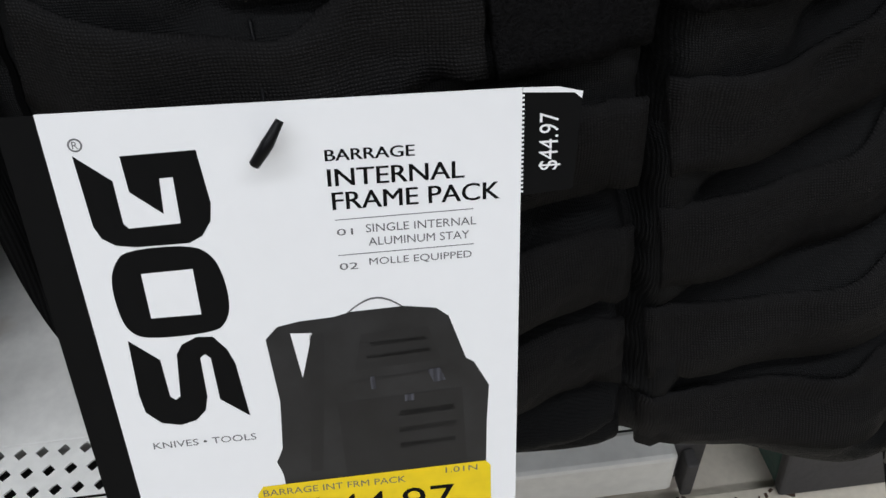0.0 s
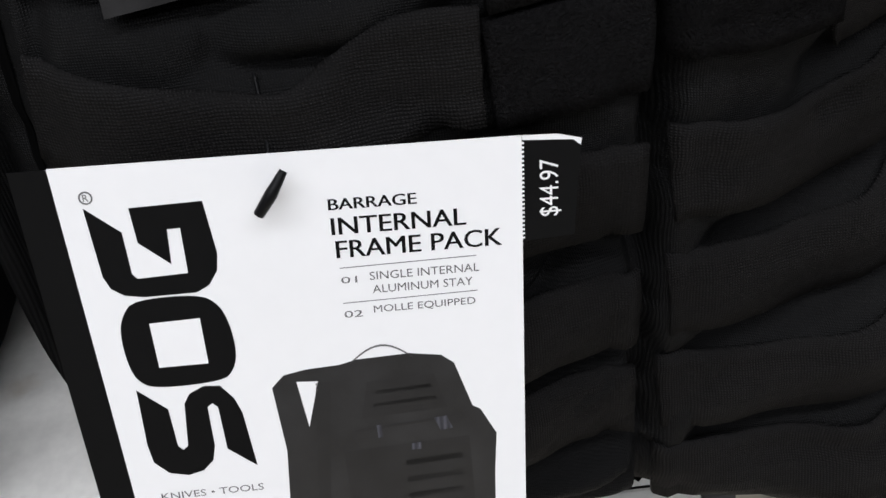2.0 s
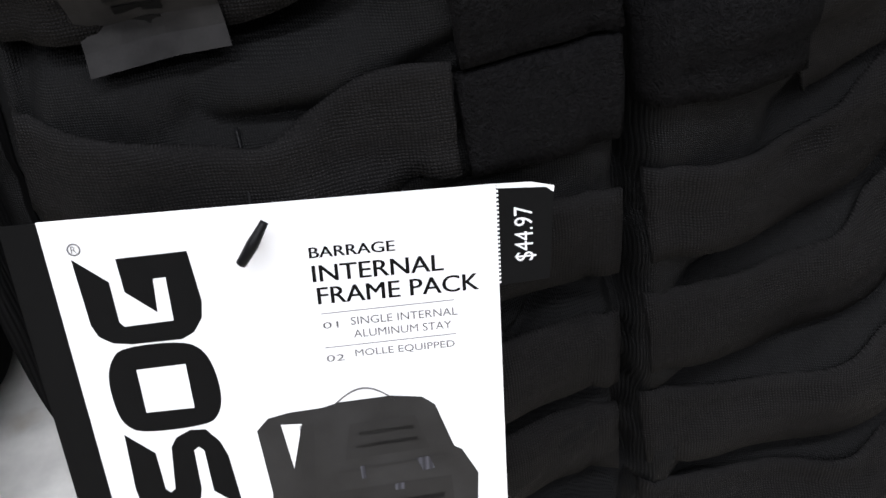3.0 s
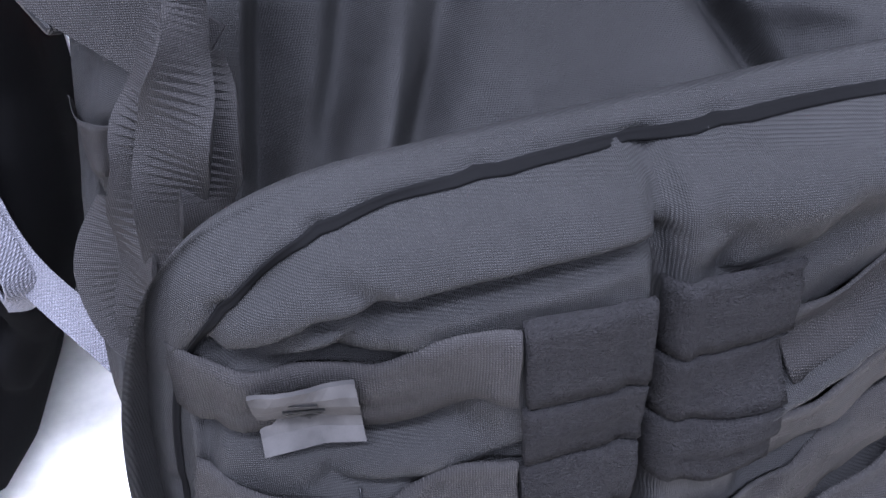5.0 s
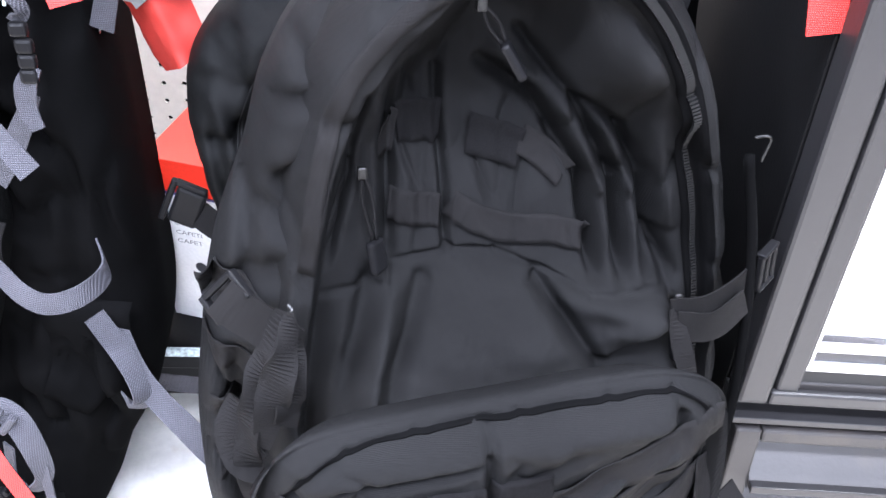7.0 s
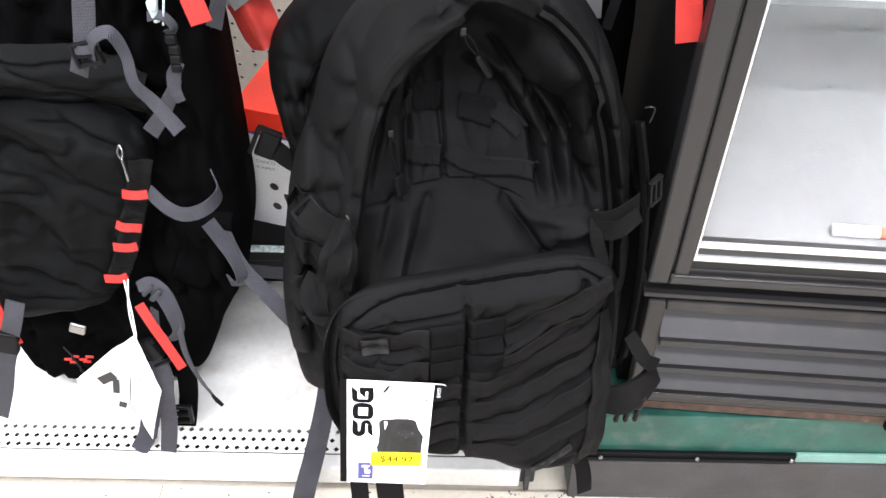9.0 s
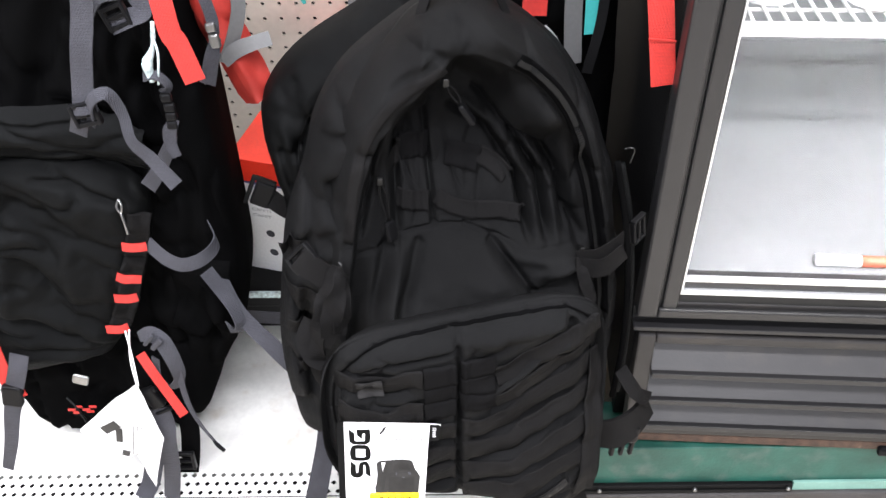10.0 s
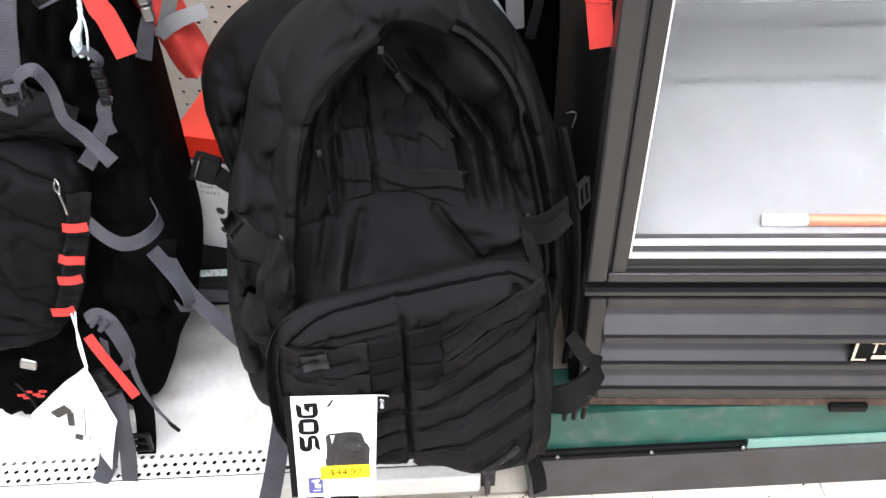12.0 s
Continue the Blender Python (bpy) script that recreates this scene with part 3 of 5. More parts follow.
# front compartment: arch rim, sagging panel
front_fold = creases([
    (-0.132, 0.335, -0.070, 0.338, 0.002, 0.004), (-0.070, 0.338, -0.068, 0.352, 0.002, 0.003), (-0.068, 0.352, -0.020, 0.359, 0.002, 0.004), (-0.020, 0.359, 0.012, 0.357, 0.002, 0.004), (0.012, 0.357, 0.083, 0.328, 0.002, 0.004), (0.083, 0.327, 0.157, 0.323, 0.002, 0.005),
    (0.045, 0.335, 0.093, 0.268, 0.007, 0.016), (0.093, 0.268, 0.160, 0.292, 0.008, 0.014), (0.070, 0.325, 0.150, 0.312, 0.012, -0.014), (0.10, 0.30, 0.14, 0.305, 0.010, -0.010),
    (-0.045, 0.338, -0.085, 0.230, 0.008, 0.012), (-0.085, 0.34, -0.110, 0.24, 0.008, 0.012), (-0.068, 0.335, -0.100, 0.235, 0.007, -0.008), (-0.020, 0.345, -0.020, 0.24, 0.030, -0.006), (0.03, 0.34, 0.05, 0.25, 0.030, -0.008),
    (-0.085, 0.490, -0.097, 0.43, 0.0035, 0.010), (-0.097, 0.43, -0.115, 0.36, 0.004, 0.012), (-0.105, 0.49, -0.128, 0.36, 0.007, -0.009), (-0.060, 0.49, -0.068, 0.36, 0.005, 0.012), (-0.074, 0.50, -0.080, 0.36, 0.006, -0.008), (-0.052, 0.50, -0.045, 0.46, 0.005, 0.008),
    (-0.024, 0.48, -0.024, 0.36, 0.0035, 0.010), (0.008, 0.486, 0.046, 0.460, 0.005, 0.012), (0.046, 0.460, 0.079, 0.411, 0.0045, 0.015), (0.079, 0.411, 0.090, 0.338, 0.004, 0.016), (0.020, 0.498, 0.060, 0.462, 0.007, -0.010), (0.060, 0.462, 0.093, 0.405, 0.007, -0.012), (0.093, 0.405, 0.102, 0.338, 0.007, -0.010),
    (0.035, 0.51, 0.073, 0.464, 0.004, 0.014), (0.073, 0.464, 0.107, 0.407, 0.0045, 0.015), (0.107, 0.407, 0.114, 0.335, 0.004, 0.014), (0.090, 0.452, 0.118, 0.40, 0.006, -0.010), (0.118, 0.40, 0.126, 0.335, 0.006, -0.009),
    (0.073, 0.470, 0.107, 0.447, 0.004, 0.012), (0.107, 0.447, 0.130, 0.410, 0.004, 0.014), (0.130, 0.410, 0.140, 0.340, 0.004, 0.013), (0.140, 0.363, 0.160, 0.327, 0.005, 0.010), (0.128, 0.45, 0.150, 0.37, 0.007, -0.008), (0.145, 0.36, 0.175, 0.24, 0.006, 0.010), (0.120, 0.49, 0.113, 0.452, 0.006, 0.006)])


rim_fold = creases([(-0.075, 0.545, -0.02, 0.585, 0.006, 0.005), (-0.03, 0.612, -0.045, 0.56, 0.006, -0.005), (-0.055, 0.58, 0.0, 0.612, 0.007, 0.004), (0.0, 0.62, -0.005, 0.585, 0.006, 0.005), (0.03, 0.615, 0.06, 0.585, 0.007, -0.004), (-0.11, 0.50, -0.07, 0.56, 0.008, -0.004),
                    (-0.135, 0.44, -0.115, 0.50, 0.006, 0.006), (-0.150, 0.34, -0.130, 0.42, 0.006, 0.005), (0.09, 0.585, 0.13, 0.535, 0.006, 0.004), (0.165, 0.47, 0.19, 0.38, 0.005, 0.005), (0.15, 0.50, 0.175, 0.42, 0.005, -0.004), (-0.15, 0.28, -0.14, 0.36, 0.005, -0.006)])


def front_d(u, v):
    e = FRONT.edge(u, v)
    rim = math.sqrt(max(0.0, 1 - (1 - min(1, e / 0.028)) ** 2))
    d = -0.075 + 0.072 * rim + 0.010 * sstep(0.50, 0.60, v)
    w = 0.042 if v > 0.52 else 0.042 - 0.012 * sstep(0.52, 0.42, v)
    inner = sstep(w - 0.004, w + 0.004, e)
    deep = sstep(w, w + 0.05, e)
    hollow = -0.024 - 0.026 * sstep(0.30, 0.42, v) * deep + 0.040 * sstep(0.36, 0.27, v) * deep + 0.045 * sstep(0.285, 0.23, v) * deep
    hollow += 0.040 * math.exp(-(((u - 0.095) / 0.035) ** 2 + ((v - 0.505) / 0.035) ** 2)) * inner
    hollow -= 0.040 * sstep(0.39, 0.47, v) * sstep(0.08, 0.03, u) * deep
    d = d * (1 - inner) + hollow * inner
    return d + 1.7 * rim_fold(u, v) + 1.6 * front_fold(u, v) * sstep(0.02, 0.05, e) + wrinkle((u, v, 0), 9, 0.0035) * (0.25 + inner) + crumple(u, v, 1, 20, 7, 0.008) * inner * sstep(0.34, 0.40, v) + crumple(u, v, 2, 14, 12, 0.008) * (1 - inner) + wrinkle((u, v, 7), 45, 0.0012)


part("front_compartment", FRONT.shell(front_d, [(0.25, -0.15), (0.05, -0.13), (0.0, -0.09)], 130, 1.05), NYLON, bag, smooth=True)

# lower front pocket
POCKET = Outline([(-0.10, 0.035), (-0.155, 0.055), (-0.181, 0.11), (-0.184, 0.175), (-0.178, 0.232), (-0.160, 0.275), (-0.126, 0.296), (-0.07, 0.305), (0.0, 0.312), (0.06, 0.318), (0.11, 0.317), (0.147, 0.299),
                  (0.162, 0.255), (0.169, 0.19), (0.172, 0.10), (0.172, 0.020), (0.155, -0.018), (0.11, -0.022), (0.0, 0.015)], (-0.01, 0.16), 18)
ZIPLINE = [(-0.164, 0.13), (-0.168, 0.19), (-0.161, 0.237), (-0.143, 0.270), (-0.115, 0.289), (-0.07, 0.298), (0.0, 0.305), (0.06, 0.310), (0.106, 0.310), (0.134, 0.292), (0.147, 0.25), (0.153, 0.19)]
pocket_fold = creases(
    [(*a, *b, 0.0036, 0.0042) for a, b in zip(ZIPLINE, ZIPLINE[1:])]
    + [(-0.157, 0.12, -0.159, 0.20, 0.003, 0.004), (-0.159, 0.20, -0.148, 0.255, 0.003, 0.005), (-0.146, 0.252, -0.118, 0.266, 0.0025, 0.005), (-0.118, 0.266, -0.024, 0.280, 0.003, 0.008),
       (-0.023, 0.300, -0.021, 0.215, 0.0035, 0.010), (-0.021, 0.215, -0.024, 0.12, 0.0035, 0.010), (-0.024, 0.12, -0.020, 0.03, 0.0035, 0.010), (-0.145, 0.252, -0.10, 0.248, 0.006, 0.006), (-0.15, 0.228, -0.085, 0.226, 0.008, 0.012),
       (0.02, 0.225, 0.115, 0.292, 0.006, 0.010), (0.0, 0.205, 0.11, 0.268, 0.008, -0.008), (0.02, 0.18, 0.15, 0.25, 0.006, 0.009), (0.0, 0.135, 0.15, 0.19, 0.007, 0.010), (0.0, 0.10, 0.15, 0.15, 0.007, 0.010), (0.0, 0.062, 0.14, 0.10, 0.007, 0.010),
       (-0.06, 0.142, -0.025, 0.138, 0.006, 0.008), (-0.06, 0.10, -0.028, 0.105, 0.006, 0.009), (-0.06, 0.065, -0.025, 0.07, 0.006, 0.008), (0.11, 0.30, 0.118, 0.27, 0.006, 0.010), (-0.012, 0.285, 0.11, 0.30, 0.012, -0.004), (0.125, 0.29, 0.15, 0.21, 0.01, 0.006)])


def pocket_d(u, v):
    e = POCKET.edge(u, v)
    d = 0.115 - 0.032 * (1 - min(1, e / 0.032)) ** 2 - (1.5 if u < -0.04 else 0.8) * (u + 0.04) ** 2 * (1 - 0.85 * sstep(0.225, 0.295, v)) + 0.024 * sstep(0.18, 0.06, v) * sstep(-0.01, 0.06, u)
    return d + 1.5 * pocket_fold(u, v) + (wrinkle((u, v, 3), 14, 0.004) + crumple(u + v * 0.4, v - u * 0.35, 3, 9, 26, 0.007)) * sstep(0.01, 0.04, e) + wrinkle((u, v, 9), 60, 0.001)


part("front_pocket", POCKET.shell(pocket_d, [(0.40, 0.0), (0.26, 0.03), (0.09, 0.052), (0.01, 0.074), (-0.003, 0.083)], 110, 1.1), NYLON, bag, smooth=True)


def laid(surface, points, width, lift=0.002, thick=0.0016, bulge=0.0, gap=0.04, n=14, across=6):
    """Webbing that lies on a bag's surface along places (u, v), standing off between its stitches."""
    pts = spline([(p[0], p[1], 0) for p in points], n)
    length = [0.0]
    for a, b in zip(pts, pts[1:]):
        length.append(length[-1] + (b - a).length)
    rows = []
    for i, p in enumerate(pts):
        d = (pts[min(i + 1, len(pts) - 1)] - pts[max(i - 1, 0)]).normalized()
        side = Vector((-d.y, d.x, 0))
        off = lift + bulge * math.sin(math.pi * ((length[i] / gap) % 1.0)) ** 2
        w = width if not hasattr(width, "__len__") else float(np.interp(i / (len(pts) - 1), np.linspace(0, 1, len(width)), width))
        q0 = surface(p.x, p.y)
        row = []
        for k in range(across + 1):
            c = p + side * w * (k / across - 0.5)
            hgt = max(surface(c.x, c.y), q0 - 0.003) + off
            row.append((c.x, c.y, hgt))
        rows.append(row)
    bm = bmesh.new()
    top = [[bm.verts.new(B(*c)) for c in row] for row in rows]
    low = [[bm.verts.new(B(c[0], c[1], c[2] - thick)) for c in row] for row in rows]
    na, nb = len(rows), across + 1
    for i in range(na - 1):
        for k in range(nb - 1):
            bm.faces.new((top[i][k], top[i][k + 1], top[i + 1][k + 1], top[i + 1][k]))
        for a, b in ((0, 0), (nb - 1, nb - 1)):
            bm.faces.new((top[i][a], top[i + 1][a], low[i + 1][a], low[i][a]))
    for i in (0, na - 1):
        for k in range(nb - 1):
            bm.faces.new((top[i][k], top[i][k + 1], low[i][k + 1], low[i][k]))
    bmesh.ops.recalc_face_normals(bm, faces=bm.faces[:])
    return bm


def soft(surface, r=0.011):
    """A surface drawn taut over its folds."""
    def f(u, v):
        return (2 * surface(u, v) + surface(u + r, v) + surface(u - r, v) + surface(u, v + r) + surface(u, v - r)) / 6
    return f


pocket_t, front_t = soft(pocket_d), soft(front_d)
# webbing rows of the pocket
for v0, v1, drop in ((0.240, 0.2495, -0.004), (0.198, 0.200, -0.008), (0.161, 0.160, 0.0), (0.122, 0.121, 0.0), (0.084, 0.086, 0.0)):
    part("webbing_strap", laid(pocket_t, [(-0.163, v0), (-0.11, (v0 + v1) / 2 + drop - 0.003), (-0.08, v1), (-0.066 if v0 > 0.19 else -0.027, v1)], 0.026, 0.0035, bulge=0.003), WEBBING, bag, smooth=True)
for v0, v1 in ((0.236, 0.283), (0.198, 0.250), (0.160, 0.214), (0.122, 0.172), (0.084, 0.128), (0.048, 0.082)):
    part("webbing_strap", laid(pocket_t, [(-0.018 if v0 < 0.19 else 0.021, v0), (0.035, v0 + 0.004), (0.07, v0 * 0.45 + v1 * 0.55 - 0.004), (0.115, v0 * 0.2 + v1 * 0.8), (0.15, v1)], 0.027, 0.003, bulge=0.0025, gap=0.042), WEBBING, bag, smooth=True)
for u0, u1, tops in ((-0.064, -0.026, (0.266, 0.235, 0.211)), (-0.021, 0.020, (0.270, 0.243, 0.218))):
    for top, bot in zip(tops, (*tops[1:], tops[2] - 0.026)):
        m = (top + bot) / 2
        part("loop_tape_patch", laid(pocket_t, [(u0, m - 0.001), ((u0 + u1) / 2, m + 0.0), (u1, m + 0.001)], abs(top - bot) - 0.0015, 0.0055, thick=0.003, n=8), VELCRO, bag, smooth=True)
part("side_webbing", laid(pocket_t, [(0.158, 0.225), (0.156, 0.15), (0.150, 0.07), (0.143, 0.012)], (0.022, 0.028, 0.028, 0.030), 0.006, bulge=0.004, gap=0.07), WEBBING, bag, smooth=True)
part("badge", laid(pocket_t, [(-0.140, 0.2318), (-0.125, 0.2330), (-0.110, 0.2342)], 0.025, 0.0092, thick=0.002, n=6), BADGE, bag, "grey woven badge with a worn round mark", smooth=False)
part("badge_mark", joined(*[laid(pocket_t, [(-0.126 - w, v - 0.0115), (-0.126, v - 0.0115), (-0.126 + w, v - 0.0115)], 0.002, 0.0098, n=4, across=2) for w, v in ((0.004, 0.250), (0.006, 0.2465), (0.005, 0.243), (0.004, 0.2395))]), INK, bag, "dark worn mark on the badge")
part("rubber_logo", joined(laid(pocket_t, [(0.066, 0.022), (0.092, 0.032), (0.118, 0.043)], 0.014, 0.006, n=6)), PLASTIC, bag, "raised black rubber logo strip")
part("logo_bar", joined(*[laid(pocket_t, [(0.070 + 0.012 * i, 0.0235 + 0.0048 * i), (0.074 + 0.012 * i, 0.0252 + 0.0048 * i), (0.078 + 0.012 * i, 0.0268 + 0.0048 * i)], 0.006, 0.0068, n=3, across=2) for i in range(4)]), BADGE, bag, "dull grey raised bars on the logo strip")

# the zip, coloured darker than the other zips to paint in the groove's shade
part("pocket_zip", laid(pocket_d, ZIPLINE, 0.0024, 0.0010, n=8, across=4), PACKBLACK, bag, "black coil zip, near-black for the shade in its groove", smooth=True)
# zip of the front compartment, teeth by teeth
ZR = [(0.062, 0.575), (0.085, 0.558), (0.112, 0.528), (0.135, 0.487), (0.155, 0.424), (0.170, 0.366), (0.183, 0.296), (0.192, 0.21)]
ZL = [(-0.015, 0.572), (-0.06, 0.545), (-0.098, 0.50), (-0.118, 0.44), (-0.130, 0.36)]


def rim_d(u, v):
    return max(front_d(u, v), -0.03)


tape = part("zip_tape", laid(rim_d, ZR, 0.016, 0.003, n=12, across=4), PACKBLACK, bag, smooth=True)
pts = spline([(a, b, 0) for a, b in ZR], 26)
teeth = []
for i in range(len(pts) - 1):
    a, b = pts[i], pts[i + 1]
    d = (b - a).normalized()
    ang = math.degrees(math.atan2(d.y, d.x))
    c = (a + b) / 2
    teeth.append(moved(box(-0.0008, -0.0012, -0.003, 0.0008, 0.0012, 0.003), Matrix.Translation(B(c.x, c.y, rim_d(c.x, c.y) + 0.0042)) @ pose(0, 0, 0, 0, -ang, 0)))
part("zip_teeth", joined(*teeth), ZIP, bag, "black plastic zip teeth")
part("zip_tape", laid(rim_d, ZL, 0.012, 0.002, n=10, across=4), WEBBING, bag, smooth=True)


def zip_pull(u0, v0, u1, v1, d0, d1, surface=None, tab=0.03):
    """Slider, cord loop and moulded tab."""
    a, b = B(u0, v0, d0), B(u1, v1, d1)
    w = (b - a)
    slider = part("zip_slider", moved(box(-0.0035, -0.0025, -0.005, 0.0035, 0.0025, 0.005, 0.0015), Matrix.Translation(a)), DARKMETAL, bag, "worn dark metal slider")
    m = a + w * (1 - tab / w.length)
    side = w.cross(Vector((0, 1, 0))).normalized() * 0.003
    part("pull_cord", joined(tube([a, a + w * 0.25 + side * 1.2, m + side * 0.5], 0.0013, 5, 6), tube([a, a + w * 0.25 - side * 1.2, m - side * 0.5], 0.0013, 5, 6)), WEBBING, bag, smooth=True)
    turn = w.to_track_quat("-Z", "Y").to_matrix().to_4x4()
    part("pull_tab", moved(box(-0.008, -0.0035, -tab, 0.008, 0.0035, 0, 0.0025), Matrix.Translation(m) @ turn), PLASTIC, bag, "black moulded pull tab")
    return slider


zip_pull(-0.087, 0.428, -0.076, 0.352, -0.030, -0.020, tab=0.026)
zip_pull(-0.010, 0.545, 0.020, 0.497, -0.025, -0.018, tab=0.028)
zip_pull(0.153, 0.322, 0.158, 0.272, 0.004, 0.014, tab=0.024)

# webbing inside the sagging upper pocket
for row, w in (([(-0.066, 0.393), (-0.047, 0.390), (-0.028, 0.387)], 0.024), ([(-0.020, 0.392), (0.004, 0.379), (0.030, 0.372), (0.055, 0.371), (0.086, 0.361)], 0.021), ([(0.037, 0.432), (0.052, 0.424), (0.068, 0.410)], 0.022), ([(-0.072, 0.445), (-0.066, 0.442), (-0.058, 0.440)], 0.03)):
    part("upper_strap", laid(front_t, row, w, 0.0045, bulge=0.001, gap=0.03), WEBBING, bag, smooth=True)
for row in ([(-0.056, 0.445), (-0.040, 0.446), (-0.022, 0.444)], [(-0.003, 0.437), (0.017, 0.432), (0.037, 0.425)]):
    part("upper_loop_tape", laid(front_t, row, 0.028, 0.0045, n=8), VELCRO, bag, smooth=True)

# side compression straps with buckles


def ladder_buckle(at, turn, w=0.03):
    """A two-bar slide buckle of black plastic."""
    m = Matrix.Translation(at) @ turn
    bars = [box(-w / 2, -0.003, z - 0.0025, w / 2, 0.003, z + 0.0025, 0.0015) for z in (-0.010, 0.0, 0.010)]
    sides = [box(x - 0.0022, -0.004, -0.012, x + 0.0022, 0.004, 0.012, 0.0015) for x in (-w / 2, w / 2)]
    return part("slide_buckle", moved(joined(*bars, *sides), m), PLASTIC, bag, "glossy black plastic slide buckle")


part("compression_strap", ribbon([B(-0.190, 0.348, -0.010), B(-0.180, 0.340, -0.005), B(-0.162, 0.327, 0.001), B(-0.143, 0.313, 0.008)], 0.031, B(-0.35, 0.30, 0.85), 0.0025), WEBBING, bag)
ladder_buckle(B(-0.186, 0.343, -0.016), pose(0, 0, 0, -20, -48, -20), 0.034)
part("strap_tail", ribbon([B(-0.143, 0.345, 0.012), B(-0.147, 0.325, 0.024), B(-0.155, 0.297, 0.028), B(-0.162, 0.268, 0.026), B(-0.169, 0.236, 0.024)], (0.010, 0.018, 0.027, 0.024, 0.012), [B(-0.8, 0, 0.6), B(0.5, 0, 0.8), B(-0.5, 0.1, 0.9), B(0.3, 0.2, 1), B(-0.4, 0, 1)], 0.002), WEBBING, bag)
part("strap_tail", ribbon([B(-0.146, 0.340, 0.004), B(-0.163, 0.310, 0.012), B(-0.172, 0.280, 0.014), B(-0.178, 0.245, 0.018), B(-0.181, 0.205, 0.016), B(-0.172, 0.168, 0.02)], (0.014, 0.022, 0.016, 0.024, 0.020, 0.022), [B(-0.3, 0, 1), B(-0.9, 0, 0.4), B(0.2, 0, 1), B(-0.8, 0, 0.5), B(0.1, 0, 1), B(-0.5, 0, 0.6)], 0.002), WEBBING, bag)
part("strap_tail", ribbon([B(-0.140, 0.318, 0.008), B(-0.143, 0.292, 0.018), B(-0.149, 0.268, 0.024), B(-0.152, 0.252, 0.022)], (0.012, 0.020, 0.022, 0.016), [B(0.7, 0, 0.6), B(-0.5, 0, 0.9), B(0.6, 0, 0.8), B(0, 0, 1)], 0.002), WEBBING, bag)
part("strap_tail", ribbon([B(-0.186, 0.262, -0.004), B(-0.193, 0.238, 0.006), B(-0.186, 0.214, 0.014), B(-0.174, 0.205, 0.02)], (0.018, 0.022, 0.022, 0.016), [B(-0.8, 0, 0.5), B(-0.3, 0.3, 1), B(0.2, 0.7, 0.8), B(0.4, 0.6, 0.6)], 0.002), WEBBING, bag)
part("strap_ring", tube([B(-0.144, 0.350, 0.010), B(-0.141, 0.347, 0.014), B(-0.144, 0.344, 0.012)], 0.0015, 6), DARKMETAL, bag, "small worn metal ring", smooth=True)
part("compression_strap", ribbon([B(0.150, 0.305, 0.0), B(0.175, 0.312, 0.008), B(0.205, 0.325, 0.0), B(0.228, 0.336, -0.016)], 0.030, [B(0, 0, 1), B(0.1, 0, 1), B(0.4, 0, 1), B(0.6, 0, 1)]), WEBBING, bag)
part("compression_strap", ribbon([B(0.155, 0.296, 0.004), B(0.180, 0.300, 0.013), B(0.208, 0.315, 0.005)], 0.028, [B(0, 0, 1), B(0.1, 0, 1), B(0.4, 0, 1)]), WEBBING, bag)
ladder_buckle(B(0.230, 0.335, -0.012), pose(0, 0, 0, 0, 78, 35), 0.034)
part("strap_tail", ribbon([B(0.150, 0.312, 0.0), B(0.158, 0.28, 0.012), B(0.168, 0.25, 0.02)], (0.012, 0.016, 0.014), [B(0.6, 0, 0.7), B(-0.4, 0, 1), B(0.5, 0, 0.7)]), WEBBING, bag)
# right flank piping and second zip
part("flank_piping", tube([B(0.205, 0.42, -0.03), B(0.222, 0.34, -0.022), B(0.234, 0.24, -0.02), B(0.238, 0.14, -0.02), B(0.236, 0.05, -0.02)], 0.0045, 10), PACKGREY, bag, smooth=True)
part("flank_piping", tube([B(0.190, 0.435, -0.008), B(0.209, 0.345, -0.002), B(0.222, 0.24, 0.0), B(0.225, 0.14, 0.0), B(0.22, 0.06, 0.0)], 0.004, 10), PACKBLACK, bag, smooth=True)
# hip belt end and its buckle
part("hip_belt", ribbon([B(0.175, 0.046, 0.05), B(0.205, 0.051, 0.06), B(0.235, 0.057, 0.05), B(0.262, 0.066, 0.03)], (0.045, 0.047, 0.045, 0.036), [B(0, 0, 1), B(0.1, 0.2, 1), B(0.3, 0.2, 1), B(0.3, 0.2, 1)], 0.006), WEBBING, bag)
part("hip_belt_loop", ribbon([B(0.213, 0.14, 0.03), B(0.225, 0.12, 0.045), B(0.24, 0.10, 0.045), B(0.262, 0.075, 0.03)], 0.022, [B(0.6, 0.2, 1), B(0.4, 0.6, 1), B(0.2, 0.8, 0.6), B(0.3, 0.4, 0.8)]), WEBBING, bag)
part("clip_buckle", moved(joined(box(-0.018, -0.006, -0.014, 0.018, 0.006, 0.014, 0.003), *[box(x - 0.003, -0.004, -0.04, x + 0.003, 0.004, -0.012, 0.002) for x in (-0.014, 0, 0.014)]), Matrix.Translation(B(0.225, 0.035, 0.05)) @ pose(0, 0, 0, 0, 6, 0)), PLASTIC, bag, "black three-pronged clip buckle")
part("bottom_strap", ribbon([B(0.155, 0.0, 0.02), B(0.158, -0.05, 0.03), B(0.172, -0.10, 0.05), B(0.176, -0.14, 0.06)], 0.022, [B(0, 0, 1), B(0.5, 0, 0.8), B(-0.3, 0, 0.8), B(0.2, 0, 1)]), WEBBING, bag)
